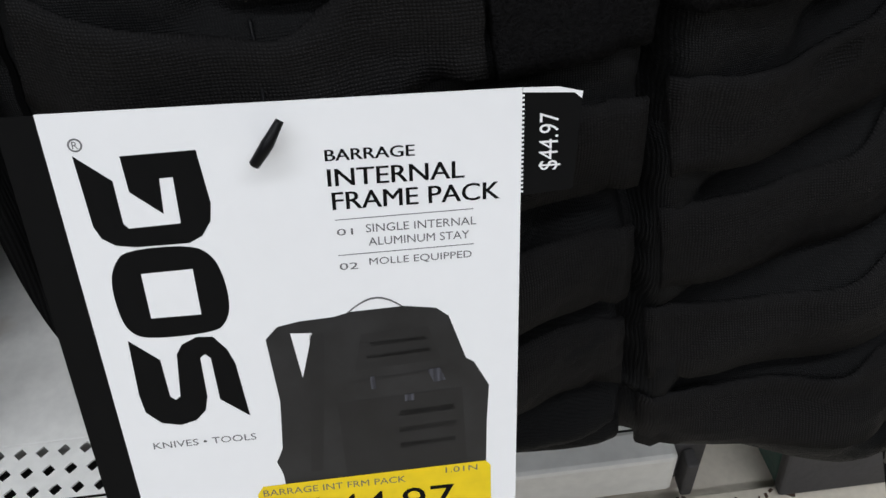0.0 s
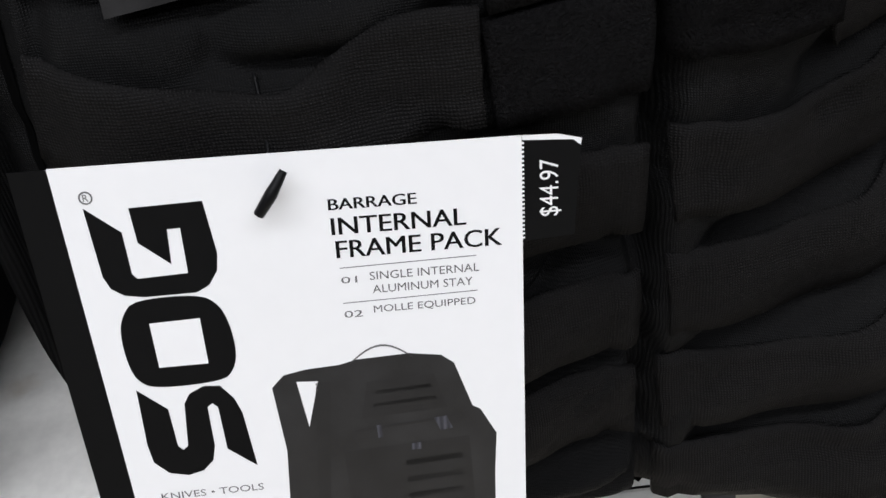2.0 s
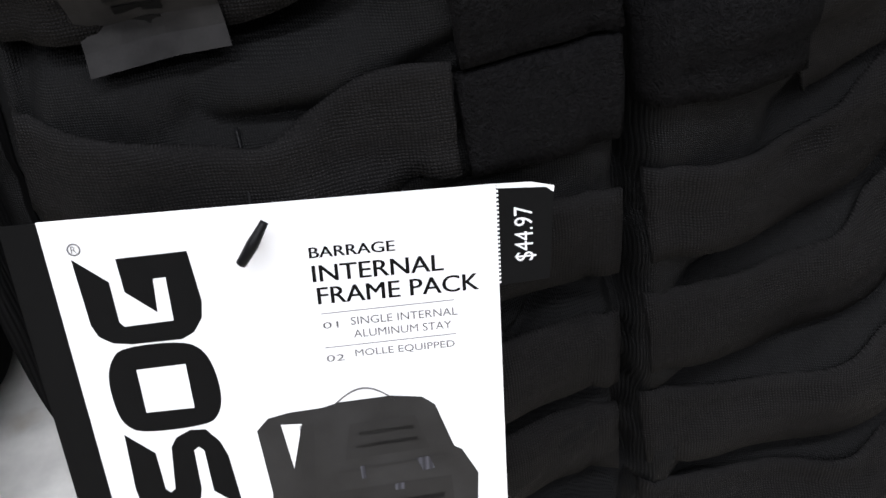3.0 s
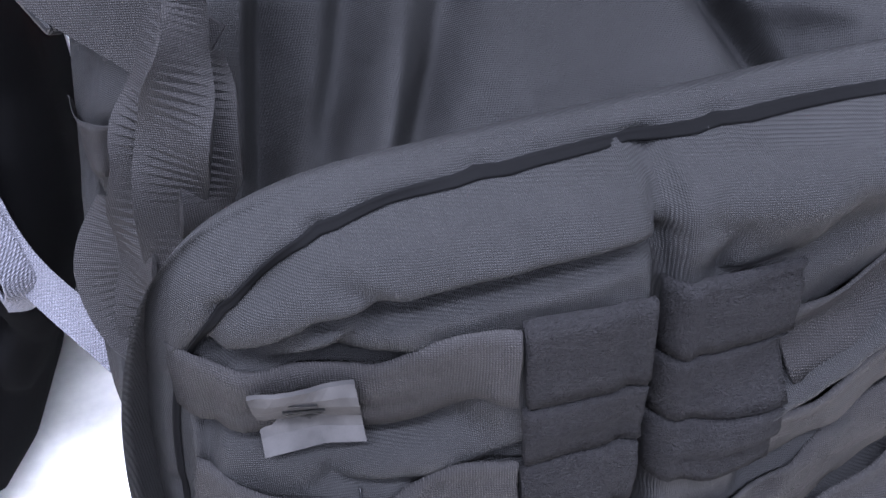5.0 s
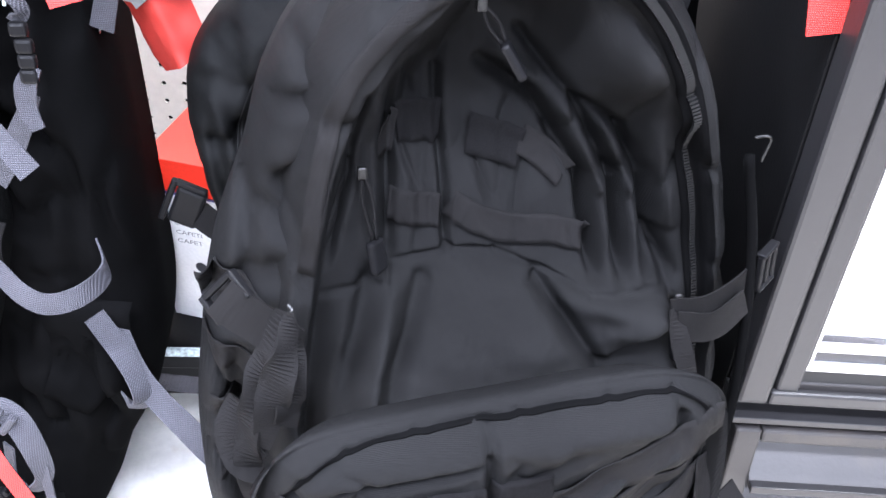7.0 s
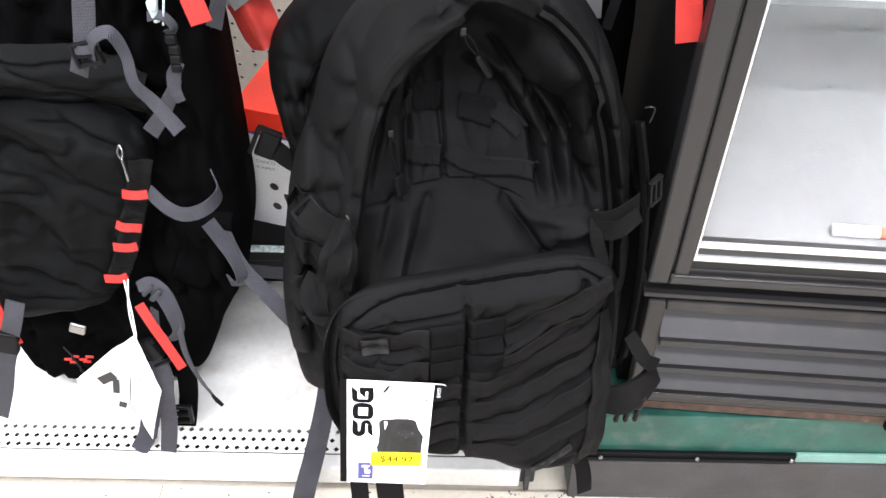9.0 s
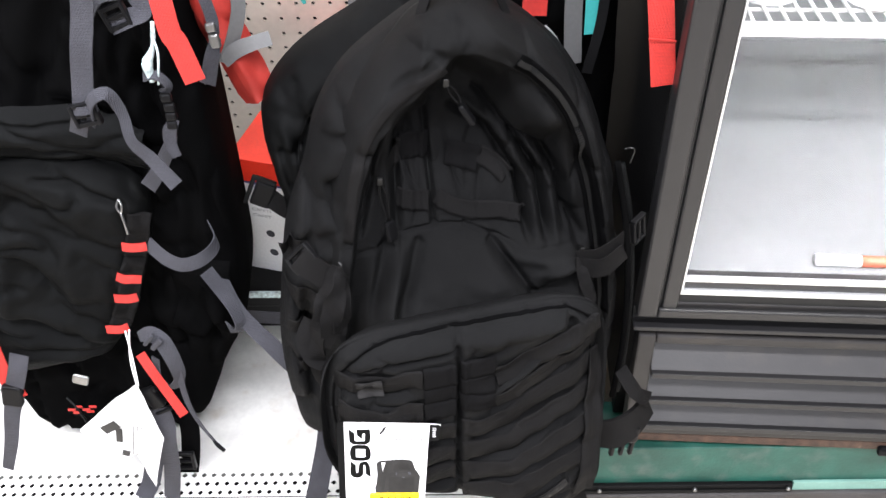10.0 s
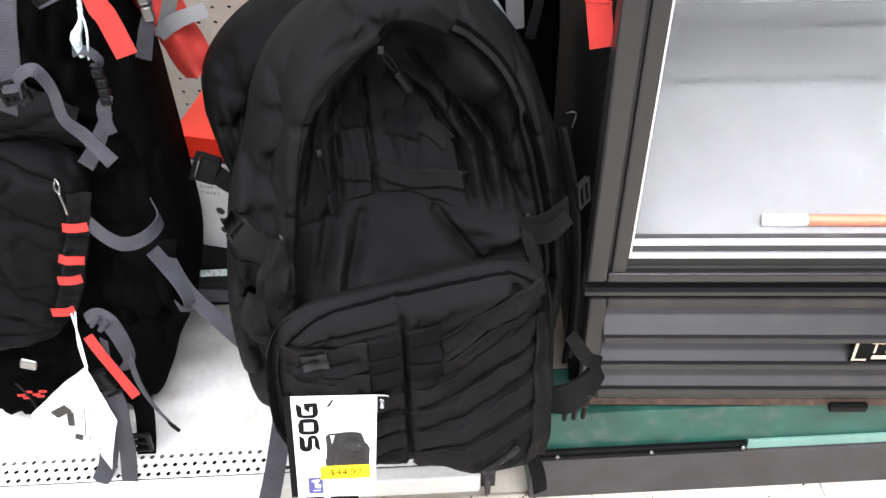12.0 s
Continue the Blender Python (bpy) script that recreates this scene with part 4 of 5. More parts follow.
# rear flank clip and webbing ladder
for v in (0.318, 0.26, 0.20, 0.14):
    part("flank_webbing", laid(rear_d, [(-0.212, v - 0.006), (-0.19, v - 0.004), (-0.165, v - 0.012)], 0.024, 0.003, bulge=0.003, gap=0.03), WEBBING, bag, smooth=True)
part("flank_clip", tube([B(0.215, 0.428, -0.05), B(0.222, 0.431, -0.045), B(0.226, 0.427, -0.045), B(0.222, 0.41, -0.045)], 0.0013, 6), DARKMETAL, bag, "small bright buckle edge", smooth=True)
# carrying handle round the display hook
part("carry_handle", ribbon([B(-0.03, 0.585, -0.09), B(-0.012, 0.63, -0.10), B(0.012, 0.668, -0.11), B(0.032, 0.668, -0.11), B(0.055, 0.63, -0.10), B(0.08, 0.575, -0.09)], 0.014, [B(-1, 0.4, 0.6), B(-0.8, 0.4, 0.6), B(-0.3, 1, 0.5), B(0.3, 1, 0.5), B(0.8, 0.4, 0.6), B(1, 0.4, 0.6)], 0.003), WEBBING, bag)
# shoulder straps hanging below
part("shoulder_strap", ribbon([B(-0.135, 0.05, 0.03), B(-0.15, 0.0, 0.05), B(-0.15, -0.10, 0.055), B(-0.148, -0.22, 0.05)], 0.024, B(0, 0, 1), 0.002), WEBBING, bag)
part("shoulder_strap", ribbon([B(-0.10, 0.06, 0.05), B(-0.112, 0.0, 0.07), B(-0.108, -0.10, 0.075), B(-0.10, -0.20, 0.07)], 0.036, B(0, 0, 1), 0.002), WEBBING, bag)

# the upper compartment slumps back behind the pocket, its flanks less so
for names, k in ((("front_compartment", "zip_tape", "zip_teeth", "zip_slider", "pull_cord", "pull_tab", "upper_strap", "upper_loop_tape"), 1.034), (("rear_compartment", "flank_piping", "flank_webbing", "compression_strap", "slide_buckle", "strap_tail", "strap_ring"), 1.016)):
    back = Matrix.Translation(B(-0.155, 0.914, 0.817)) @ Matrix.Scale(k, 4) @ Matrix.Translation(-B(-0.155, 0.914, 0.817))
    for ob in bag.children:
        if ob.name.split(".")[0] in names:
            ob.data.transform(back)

# ---------------------------------------------------------------- a like pack behind it on the same hook
behind = thing("tactical_backpack", "black nylon backpack hanging behind the open one", "backpack", at=BAG_M)
BH = Outline([(-0.17, -0.01), (-0.20, 0.08), (-0.205, 0.20), (-0.212, 0.27), (-0.226, 0.36), (-0.213, 0.425), (-0.160, 0.486), (-0.068, 0.54), (0.0, 0.577), (0.08, 0.57), (0.17, 0.50), (0.235, 0.43), (0.258, 0.388), (0.272, 0.31), (0.272, 0.1), (0.22, 0.0), (0.0, -0.03)], (0.0, 0.25))
bh_fold = creases([(-0.176, 0.29, -0.174, 0.365, 0.004, 0.008), (-0.174, 0.365, -0.147, 0.423, 0.004, 0.009), (-0.147, 0.423, -0.100, 0.441, 0.004, 0.008), (-0.205, 0.40, -0.192, 0.30, 0.007, 0.010), (-0.192, 0.30, -0.165, 0.25, 0.007, 0.012), (-0.19, 0.40, -0.155, 0.30, 0.007, 0.010), (-0.20, 0.43, -0.13, 0.48, 0.009, 0.006),
                   (-0.15, 0.29, -0.11, 0.33, 0.006, 0.012), (-0.17, 0.27, -0.12, 0.30, 0.006, 0.012), (-0.21, 0.25, -0.15, 0.27, 0.007, 0.012), (-0.20, 0.22, -0.15, 0.24, 0.006, 0.010), (-0.155, 0.45, -0.08, 0.50, 0.012, -0.006)])


def bh_d(u, v):
    e = BH.edge(u, v)
    return -0.315 + 0.07 * math.sqrt(max(0.0, 1 - (1 - min(1, e / 0.05)) ** 2)) + 1.6 * bh_fold(u, v) + wrinkle((u, v, 21), 14, 0.007) + crumple(u, v, 9, 14, 10, 0.02)


part("main_compartment", BH.shell(bh_d, [(0.25, -0.40), (0.04, -0.38), (0.0, -0.345)], 44), PACKGREY, behind, smooth=True)
part("piping", laid(soft(bh_d, 0.006), [(-0.176, 0.29), (-0.174, 0.365), (-0.147, 0.423), (-0.100, 0.441)], 0.005, 0.002, n=8, across=4), ZIP, behind, "black zip in its groove", smooth=True)
part("zip_tab", moved(box(-0.003, -0.002, -0.006, 0.003, 0.002, 0.006, 0.001), Matrix.Translation(B(-0.137, 0.385, -0.236))), STEEL, behind, "small bright zip tab")
part("side_clip", moved(joined(box(-0.016, -0.007, -0.022, 0.016, 0.007, 0.022, 0.004), box(-0.025, -0.004, -0.026, -0.018, 0.004, 0.026, 0.002), box(-0.02, -0.004, 0.02, 0.014, 0.004, 0.027, 0.002)), Matrix.Translation(B(-0.240, 0.242, -0.350)) @ pose(0, 0, 0, 0, 24, -10)), PLASTIC, behind, "glossy black clip buckle")
part("side_clip_strap", ribbon([B(-0.235, 0.238, -0.35), B(-0.21, 0.225, -0.33), B(-0.185, 0.22, -0.31)], 0.03, B(-0.2, 0.3, 1)), WEBBING, behind)
part("carry_loop", ribbon([B(-0.02, 0.565, -0.30), B(0.0, 0.63, -0.30), B(0.014, 0.668, -0.30), B(0.03, 0.668, -0.30), B(0.05, 0.63, -0.30), B(0.075, 0.56, -0.30)], 0.014, [B(-1, 0.4, 0.6), B(-0.8, 0.4, 0.6), B(-0.3, 1, 0.5), B(0.3, 1, 0.5), B(0.8, 0.4, 0.6), B(1, 0.4, 0.6)], 0.003), WEBBING, behind)

# display hook
hook = thing("display_hook", "black steel display hook on the pegboard", "hook")
part("bar", joined(tube([(0.072, 1.16, 0.958), (0.080, 0.70, 0.955), (0.082, 0.47, 0.955)], 0.004, 4), tube([(0.082, 0.47, 0.955), (0.082, 0.455, 0.958), (0.082, 0.45, 0.975)], 0.004, 4)), RAILBLACK, hook, smooth=True)
part("price_flap", box(0.069, 0.446, 0.952, 0.095, 0.4475, 1.03, 0.0006), PLASTIC, hook, "black plastic price flap")
part("back_plate", box(0.052, 1.15, 0.935, 0.092, 1.1595, 0.985, 0.002), RAILBLACK, hook)

# ---------------------------------------------------------------- hang tag
TAG_M = Matrix(((0.99559, 0.07172, 0.06042, -0.0372), (0.04345, 0.21816, -0.97494, 0.2651), (-0.08311, 0.97327, 0.21408, 0.4933), (0, 0, 0, 1)))
tag = thing("hang_tag", "white printed hang tag with black spine, price tab and yellow sticker", "price tag", at=TAG_M)
MM = 0.001


def flat(points, z=0.35):
    """A flat printed shape on the tag, in millimetres."""
    bm = bmesh.new()
    f = bm.faces.new([bm.verts.new((x * MM, y * MM, z * MM)) for x, y in points])
    bm.normal_update()
    if f.normal.z < 0:
        f.normal_flip()
    bmesh.ops.triangulate(bm, faces=bm.faces[:])
    return bm


def words(text, x, y, w, h, z=0.36, turn=0.0):
    """Lettering whose box is w by h millimetres, its lower left corner at x, y."""
    cu = bpy.data.curves.new("words", "FONT")
    cu.body = text
    cu.resolution_u = 3
    ob = bpy.data.objects.new("words", cu)
    me = bpy.data.meshes.new_from_object(ob)
    bm = bmesh.new()
    bm.from_mesh(me)
    bpy.data.meshes.remove(me)
    bpy.data.objects.remove(ob)
    bpy.data.curves.remove(cu)
    xs = [v.co.x for v in bm.verts]
    ys = [v.co.y for v in bm.verts]
    x0, y0, sx, sy = min(xs), min(ys), max(xs) - min(xs), max(ys) - min(ys)
    c, s = math.cos(radians(turn)), math.sin(radians(turn))
    for v in bm.verts:
        a, b = (v.co.x - x0) / sx * w, (v.co.y - y0) / sy * h
        v.co = Vector(((x + a * c - b * s) * MM, (y + a * s + b * c) * MM, z * MM))
    return bm


def card_sheet(x0, y0, x1, y1, z0, z1):
    """A card whose spine side draws in towards its foot."""
    def f(s, t):
        y = y0 + (y1 - y0) * t
        left, right = (x - 0.045 * y * (x < 50) for x in (x0, x1))
        return Vector(((left + (right - left) * s) * MM, y * MM, z1 * MM))
    bm = grid(10, 24, f)
    r = bmesh.ops.extrude_face_region(bm, geom=bm.faces[:])
    for v in r["geom"]:
        if isinstance(v, bmesh.types.BMVert):
            v.co.z = z0 * MM
    bmesh.ops.recalc_face_normals(bm, faces=bm.faces[:])
    return bm


card = part("card", card_sheet(0, -145, 100, 0, -0.3, 0.3), CARD, tag)
part("spine", card_sheet(-8, -145, -0.05, -0.2, -0.3, 0.28), INK, tag, "black card spine")
part("price_tab", flat([(100.1, -24.6), (112, -23.8), (113.2, -3), (111.5, -1.6), (100.1, -1.0)], 0.25), INK, tag, "black tear-off price tab")
part("tab_edge", flat([(100.1, -1.0), (111.5, -1.6), (113.2, -3), (113.4, -1.4), (108, -0.1), (100.1, 0.1)], 0.28), CARD, tag)
part("perforation", joined(*[flat([(99.9, -1.4 - i * 1.0), (100.5, -1.4 - i * 1.0), (100.5, -1.9 - i * 1.0), (99.9, -1.9 - i * 1.0)], 0.34) for i in range(23)]), CARD, tag)
part("tab_price", words("$44.97", 108.9, -18.9, 13.2, 5.0, 0.33, 90), CARD, tag, "white price lettering")
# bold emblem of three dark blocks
def rounded(points, turns=2):
    """Cuts the blunt corners of a shape round and keeps the sharp ones."""
    p = [Vector(q) for q in points]
    for _ in range(turns):
        out = []
        for k, q in enumerate(p):
            a, c = p[k - 1], p[(k + 1) % len(p)]
            if (q - a).angle(c - q) < 1.15:
                out += [q.lerp(a, 0.25), q.lerp(c, 0.25)]
            else:
                out.append(q)
        p = out
    return [tuple(q) for q in p]


emblem = [
    flat([(5.7, -8.9), (12.7, -14.9), (13.2, -24.7), (14.2, -25.9), (25.1, -25.5), (25.0, -14.9), (22.2, -15.0), (21.9, -23.1), (15.6, -17.6), (15.0, -9.6), (30.5, -9.2), (32.0, -21.3), (31.4, -25.5), (29.2, -28.8), (26.3, -30.3), (15.0, -30.4), (10.8, -29.7), (8.1, -27.8), (6.9, -24.9)]),
    flat(rounded([(12.4, -30.9), (26.5, -30.7), (30.7, -33.6), (32.5, -39.1), (33.0, -46.3), (31.7, -50.6), (28.9, -53.2), (13.5, -53.6), (9.8, -51.2), (8.4, -46.7), (8.0, -38.8), (9.5, -34.1)])),
    flat([(9.1, -53.5), (15.4, -59.3), (16.1, -69.5), (17.2, -70.7), (18.4, -69.8), (19.3, -58.2), (20.8, -55.7), (24.3, -54.0), (28.0, -54.3), (30.8, -58.0), (32.2, -62.0), (33.9, -77.2), (27.4, -71.6), (26.8, -60.0), (25.6, -58.8), (24.4, -59.7), (24.6, -70.5), (23.7, -74.4), (21.2, -77.0), (17.4, -78.0), (13.0, -76.9), (9.8, -73.5), (9.1, -68.6)])]
part("emblem_gap", flat(rounded([(14.8, -36.9), (26.0, -36.6), (26.3, -48.2), (15.2, -48.2)]), 0.40), CARD, tag)
part("emblem", joined(*emblem), INK, tag, "bold black emblem")
for w, x, y, ww, hh in (("BARRAGE", 57.0, -13.6, 19.6, 2.6), ("INTERNAL", 57.2, -19.4, 30.2, 4.0), ("FRAME PACK", 57.8, -25.0, 37.6, 4.2)):
    part("headline", joined(words(w, x, y, ww - 0.35, hh), words(w, x + 0.2, y, ww - 0.35, hh, 0.365)), INK, tag, "black headline lettering")
part("rule", joined(*[flat([(58.2, y), (89.2, y + 0.4), (89.2, y + 0.2), (58.2, y - 0.2)]) for y in (-27.3, -36.0)]), GREYINK, tag)
part("small_print", joined(words("01", 58.3, -31.2, 3.6, 1.6), words("SINGLE INTERNAL", 64.8, -30.9, 25.0, 2.0), words("ALUMINUM STAY", 65.2, -34.2, 23.0, 2.0), words("02", 58.3, -39.8, 4.2, 1.7), words("MOLLE EQUIPPED", 65.1, -39.4, 23.6, 2.1)), GREYINK, tag, "small grey lettering")
part("strapline", words("KNIVES \u2022 TOOLS", 10.0, -84.4, 24.6, 1.9), GREYINK, tag, "small grey lettering")
part("trade_mark", joined(*[flat([(6.7 + 1.5 * math.cos(a) * r, -6.7 + 1.5 * math.sin(a) * r) for r, a in ((1, i * 0.5236), (1, (i + 1) * 0.5236), (0.75, (i + 1) * 0.5236), (0.75, i * 0.5236))]) for i in range(12)], words("R", 6.1, -7.5, 1.2, 1.6)), GREYINK, tag)
PRINTDARK = material("printed_dark_grey", (0.013, 0.013, 0.0135), 0.45, vary=0.45, scale=90)
PRINTBLACK = material("printed_black", (0.0085, 0.0085, 0.009), 0.45, vary=0.3, scale=120)
picture = part("picture", flat([(39.8, -56.3), (42.8, -53.2), (48, -52.2), (55.9, -51.8), (60, -50.8), (72.5, -50.4), (80, -51.6), (83.0, -54), (87.1, -66.3), (89.0, -67.5), (92.8, -74.8), (92.2, -86), (92.0, -104), (40.6, -104), (40.0, -96), (38.8, -92), (40.6, -88), (41.4, -73.9)]), PRINTDARK, tag, "printed picture of a dark backpack")
part("picture_gap", flat([(45.6, -55.2), (50.6, -55.6), (47.4, -67.8)], 0.40), CARD, picture)
for shape in ([(58, -70), (84, -68.4), (84.4, -69), (58, -70.8)], [(62, -57), (78, -56.4), (81, -66), (60, -67)], [(55, -76), (86, -74.6), (87, -98), (56, -99)], [(50, -56), (53.5, -56), (50, -96), (47, -96)], [(64, -59.5), (77, -59), (77.6, -60), (64, -60.6)], [(63, -63), (78, -62.4), (78.6, -63.4), (63, -64)], [(70, -80), (84, -79.4), (84, -81), (70, -81.6)], [(70, -85), (84, -84.4), (84, -86), (70, -86.6)], [(70, -90), (84, -89.4), (84, -91), (70, -91.6)]):
    part("picture_detail", flat(shape, 0.40), PRINTBLACK, picture)
part("picture_buckles", joined(flat([(63.4, -69.2), (64.6, -69.1), (64.8, -72.8), (63.6, -72.8)], 0.43), flat([(77.4, -68.6), (80.6, -68.4), (82, -72.0), (79, -72.4)], 0.43), flat([(71.6, -75.4), (74, -75.2), (74, -77.2), (71.6, -77.2)], 0.43)), GREY, picture)
part("picture_handle", joined(*[flat([(58.5 + 15 * a, -51.4 + 4.0 * math.sin(math.pi * a)), (58.5 + 15 * b, -51.4 + 4.0 * math.sin(math.pi * b)), (58.5 + 15 * b, -51.9 + 4.0 * math.sin(math.pi * b)), (58.5 + 15 * a, -51.9 + 4.0 * math.sin(math.pi * a))]) for a, b in ((i / 12, (i + 1) / 12) for i in range(12))]), GREYINK, picture)
sticker = part("sticker", flat([(33.0, -101.5), (34.6, -99.2), (91.8, -98.2), (93.2, -99.8), (93.4, -118), (33.4, -119)], 0.48), YELLOW, tag, "yellow price sticker")
part("sticker_words", joined(words("BARRAGE INT FRM PACK", 34.4, -102.4, 36.4, 2.0, 0.53), words("1.01N", 81.3, -100.9, 8.4, 1.8, 0.53)), GREYINK, sticker)
part("sticker_price", words("$44.97", 44.5, -114.6, 39, 10.0, 0.53), INK, sticker, "black price lettering")
panel = part("corner_panel", flat([(18.5, -115.9), (36.2, -115.4), (37.2, -139.3), (19.3, -139.8)], 0.42), NAVY, tag, "navy printed square")
part("corner_mark", joined(flat([(23, -119.5), (32, -119), (32, -122), (23, -122.4)], 0.46), flat([(26, -122), (30, -122), (31, -131), (27, -131)], 0.46), flat([(28, -126), (33.5, -126), (33.6, -131.5), (28, -131.5)], 0.46), flat([(24.6, -134.6), (33.4, -134.4), (33.4, -135.6), (24.6, -135.8)], 0.46)), CARD, panel)
part("fastener", joined(tube([(0.0487, -0.0029, 0.004), (0.0457, -0.0074, 0.0055), (0.0426, -0.0118, 0.005)], (0.0009, 0.0014, 0.0012), 6), tube([(0.0455, -0.0072, 0.005), (0.0457, -0.0070, 0.0), (0.0450, 0.008, -0.004), (0.0440, 0.016, -0.006)], 0.0005, 5, 6)), PLASTIC, tag, "black plastic tag fastener", smooth=True)

# ---------------------------------------------------------------- trekking pack with red loops
trek = thing("trekking_backpack", "charcoal trekking pack with grey straps and red ladder loops", "backpack", at=pose(-0.42, 0.62, 0.15))
TB = Outline([(-0.2, -0.035), (-0.09, -0.045), (0.035, -0.045), (0.085, -0.008), (0.125, 0.087), (0.164, 0.16), (0.182, 0.25), (0.182, 0.35), (0.178, 0.48), (0.172, 0.60), (0.156, 0.75), (0.14, 0.88), (0.05, 0.93), (-0.1, 0.93), (-0.24, 0.88), (-0.27, 0.6), (-0.27, 0.2)], (-0.04, 0.42))
trek_fold = creases([(0.10, 0.72, 0.12, 0.50, 0.008, 0.012), (0.14, 0.70, 0.13, 0.52, 0.008, -0.010), (0.06, 0.80, 0.10, 0.62, 0.010, 0.012), (0.09, 0.365, 0.175, 0.355, 0.004, 0.006), (0.10, 0.30, 0.15, 0.12, 0.012, 0.012), (0.14, 0.32, 0.165, 0.18, 0.010, -0.010),
                     (0.02, 0.75, -0.06, 0.55, 0.012, 0.012), (0.04, 0.66, 0.09, 0.52, 0.008, 0.012), (-0.03, 0.60, 0.06, 0.57, 0.008, 0.012), (-0.02, 0.07, 0.06, 0.02, 0.010, 0.012), (-0.12, 0.06, -0.02, 0.03, 0.010, 0.012), (0.0, 0.1, 0.05, 0.05, 0.008, -0.01)])


def trek_d(u, v):
    e = TB.edge(u, v)
    return -0.04 + 0.055 * math.sqrt(max(0.0, 1 - (1 - min(1, e / 0.06)) ** 2)) + 1.5 * trek_fold(u, v) + wrinkle((u, v, 1), 11, 0.009) + crumple(u, v, 6, 16, 6, 0.02) + wrinkle((u, v, 4), 40, 0.0025)


part("main_body", TB.shell(trek_d, [(0.25, -0.20), (0.04, -0.17), (0.0, -0.08)], 46), PACKBLACK, trek, "black ripstop main body", smooth=True)
TP = Outline([(-0.21, 0.165), (-0.10, 0.155), (-0.04, 0.170), (0.010, 0.222), (0.048, 0.305), (0.076, 0.385), (0.088, 0.44), (0.083, 0.476), (0.045, 0.508), (-0.015, 0.522), (-0.10, 0.52), (-0.22, 0.49), (-0.26, 0.35)], (-0.08, 0.34))
tp_fold = creases([(0.01, 0.485, 0.06, 0.46, 0.006, 0.008), (-0.05, 0.50, 0.01, 0.49, 0.005, 0.008), (0.06, 0.46, 0.065, 0.40, 0.006, 0.006), (-0.12, 0.48, -0.03, 0.42, 0.02, 0.010), (-0.14, 0.38, -0.05, 0.30, 0.018, 0.012), (-0.10, 0.30, 0.0, 0.24, 0.014, 0.010), (-0.17, 0.27, -0.06, 0.22, 0.012, 0.012),
                   (-0.12, 0.40, -0.15, 0.26, 0.012, -0.010), (-0.03, 0.40, -0.05, 0.26, 0.014, -0.008), (-0.15, 0.2, -0.03, 0.195, 0.008, 0.010), (-0.09, 0.46, -0.16, 0.40, 0.012, 0.010)])


def tp_d(u, v):
    e = TP.edge(u, v)
    return 0.03 + 0.036 * math.sqrt(max(0.0, 1 - (1 - min(1, e / 0.045)) ** 2)) + 1.4 * tp_fold(u, v) + wrinkle((u, v, 6), 12, 0.008) + crumple(u - v * 0.6, v + u * 0.6, 7, 6, 16, 0.011) + wrinkle((u, v, 8), 45, 0.002)


part("front_pocket", TP.shell(tp_d, [(0.2, -0.02), (0.04, 0.0), (0.0, 0.018)], 50), PACKGREY, trek, "charcoal nylon front pocket", smooth=True)


def flap_point(a, b):
    """The drooping lid over the front pocket, gathered along its hem."""
    u = -0.24 + 0.345 * a
    top, hem = 0.60 - 0.9 * max(0.0, u) ** 2 * 4, 0.515 - 3.2 * max(0.0, u - 0.02) ** 2
    v = top + (hem - top) * b
    d = 0.018 + 0.045 * math.sin(math.pi * min(1.0, 0.15 + 0.75 * b)) - 0.7 * max(0.0, u) ** 2
    return B(u, v, d + wrinkle((u, v, 31), 14, 0.008) + crumple(u, v, 33, 7, 26, 0.010) - 0.005 * math.exp(-((b - 0.72) / 0.05) ** 2))


part("flap", grid(70, 34, flap_point), PACKGREY, trek, "charcoal nylon lid with a stitched hem", smooth=True)
LAD = [(0.082, 0.445), (0.070, 0.40), (0.050, 0.345), (0.035, 0.30), (0.010, 0.245)]
part("ladder_webbing", laid(tp_d, LAD, 0.030, 0.004, bulge=0.004, gap=0.04), WEBBING, trek, smooth=True)
part("zip_pull", joined(tube([B(0.066, 0.480, 0.075), B(0.070, 0.472, 0.079), B(0.067, 0.462, 0.080), B(0.063, 0.470, 0.079), B(0.066, 0.480, 0.075)], 0.0016, 6), tube([B(0.067, 0.462, 0.080), B(0.070, 0.445, 0.083), B(0.071, 0.430, 0.084)], 0.002, 6)), STEEL, trek, "bright metal zip pull", smooth=True)
part("side_mesh", laid(trek_d, [(0.095, 0.20), (0.13, 0.26), (0.135, 0.33)], (0.05, 0.08, 0.09), 0.004, n=8), PACKBLACK, trek, smooth=True)


def strap(points, width, face, mat, name="strap", thing_=None, thick=0.0018, label=""):
    """A hanging strap, in the room's own places, hung on a pack."""
    owner = thing_ or trek
    inv = owner.matrix_basis.inverted()
    return part(name, moved(ribbon(points, width, face, thick), inv), mat, owner, label)


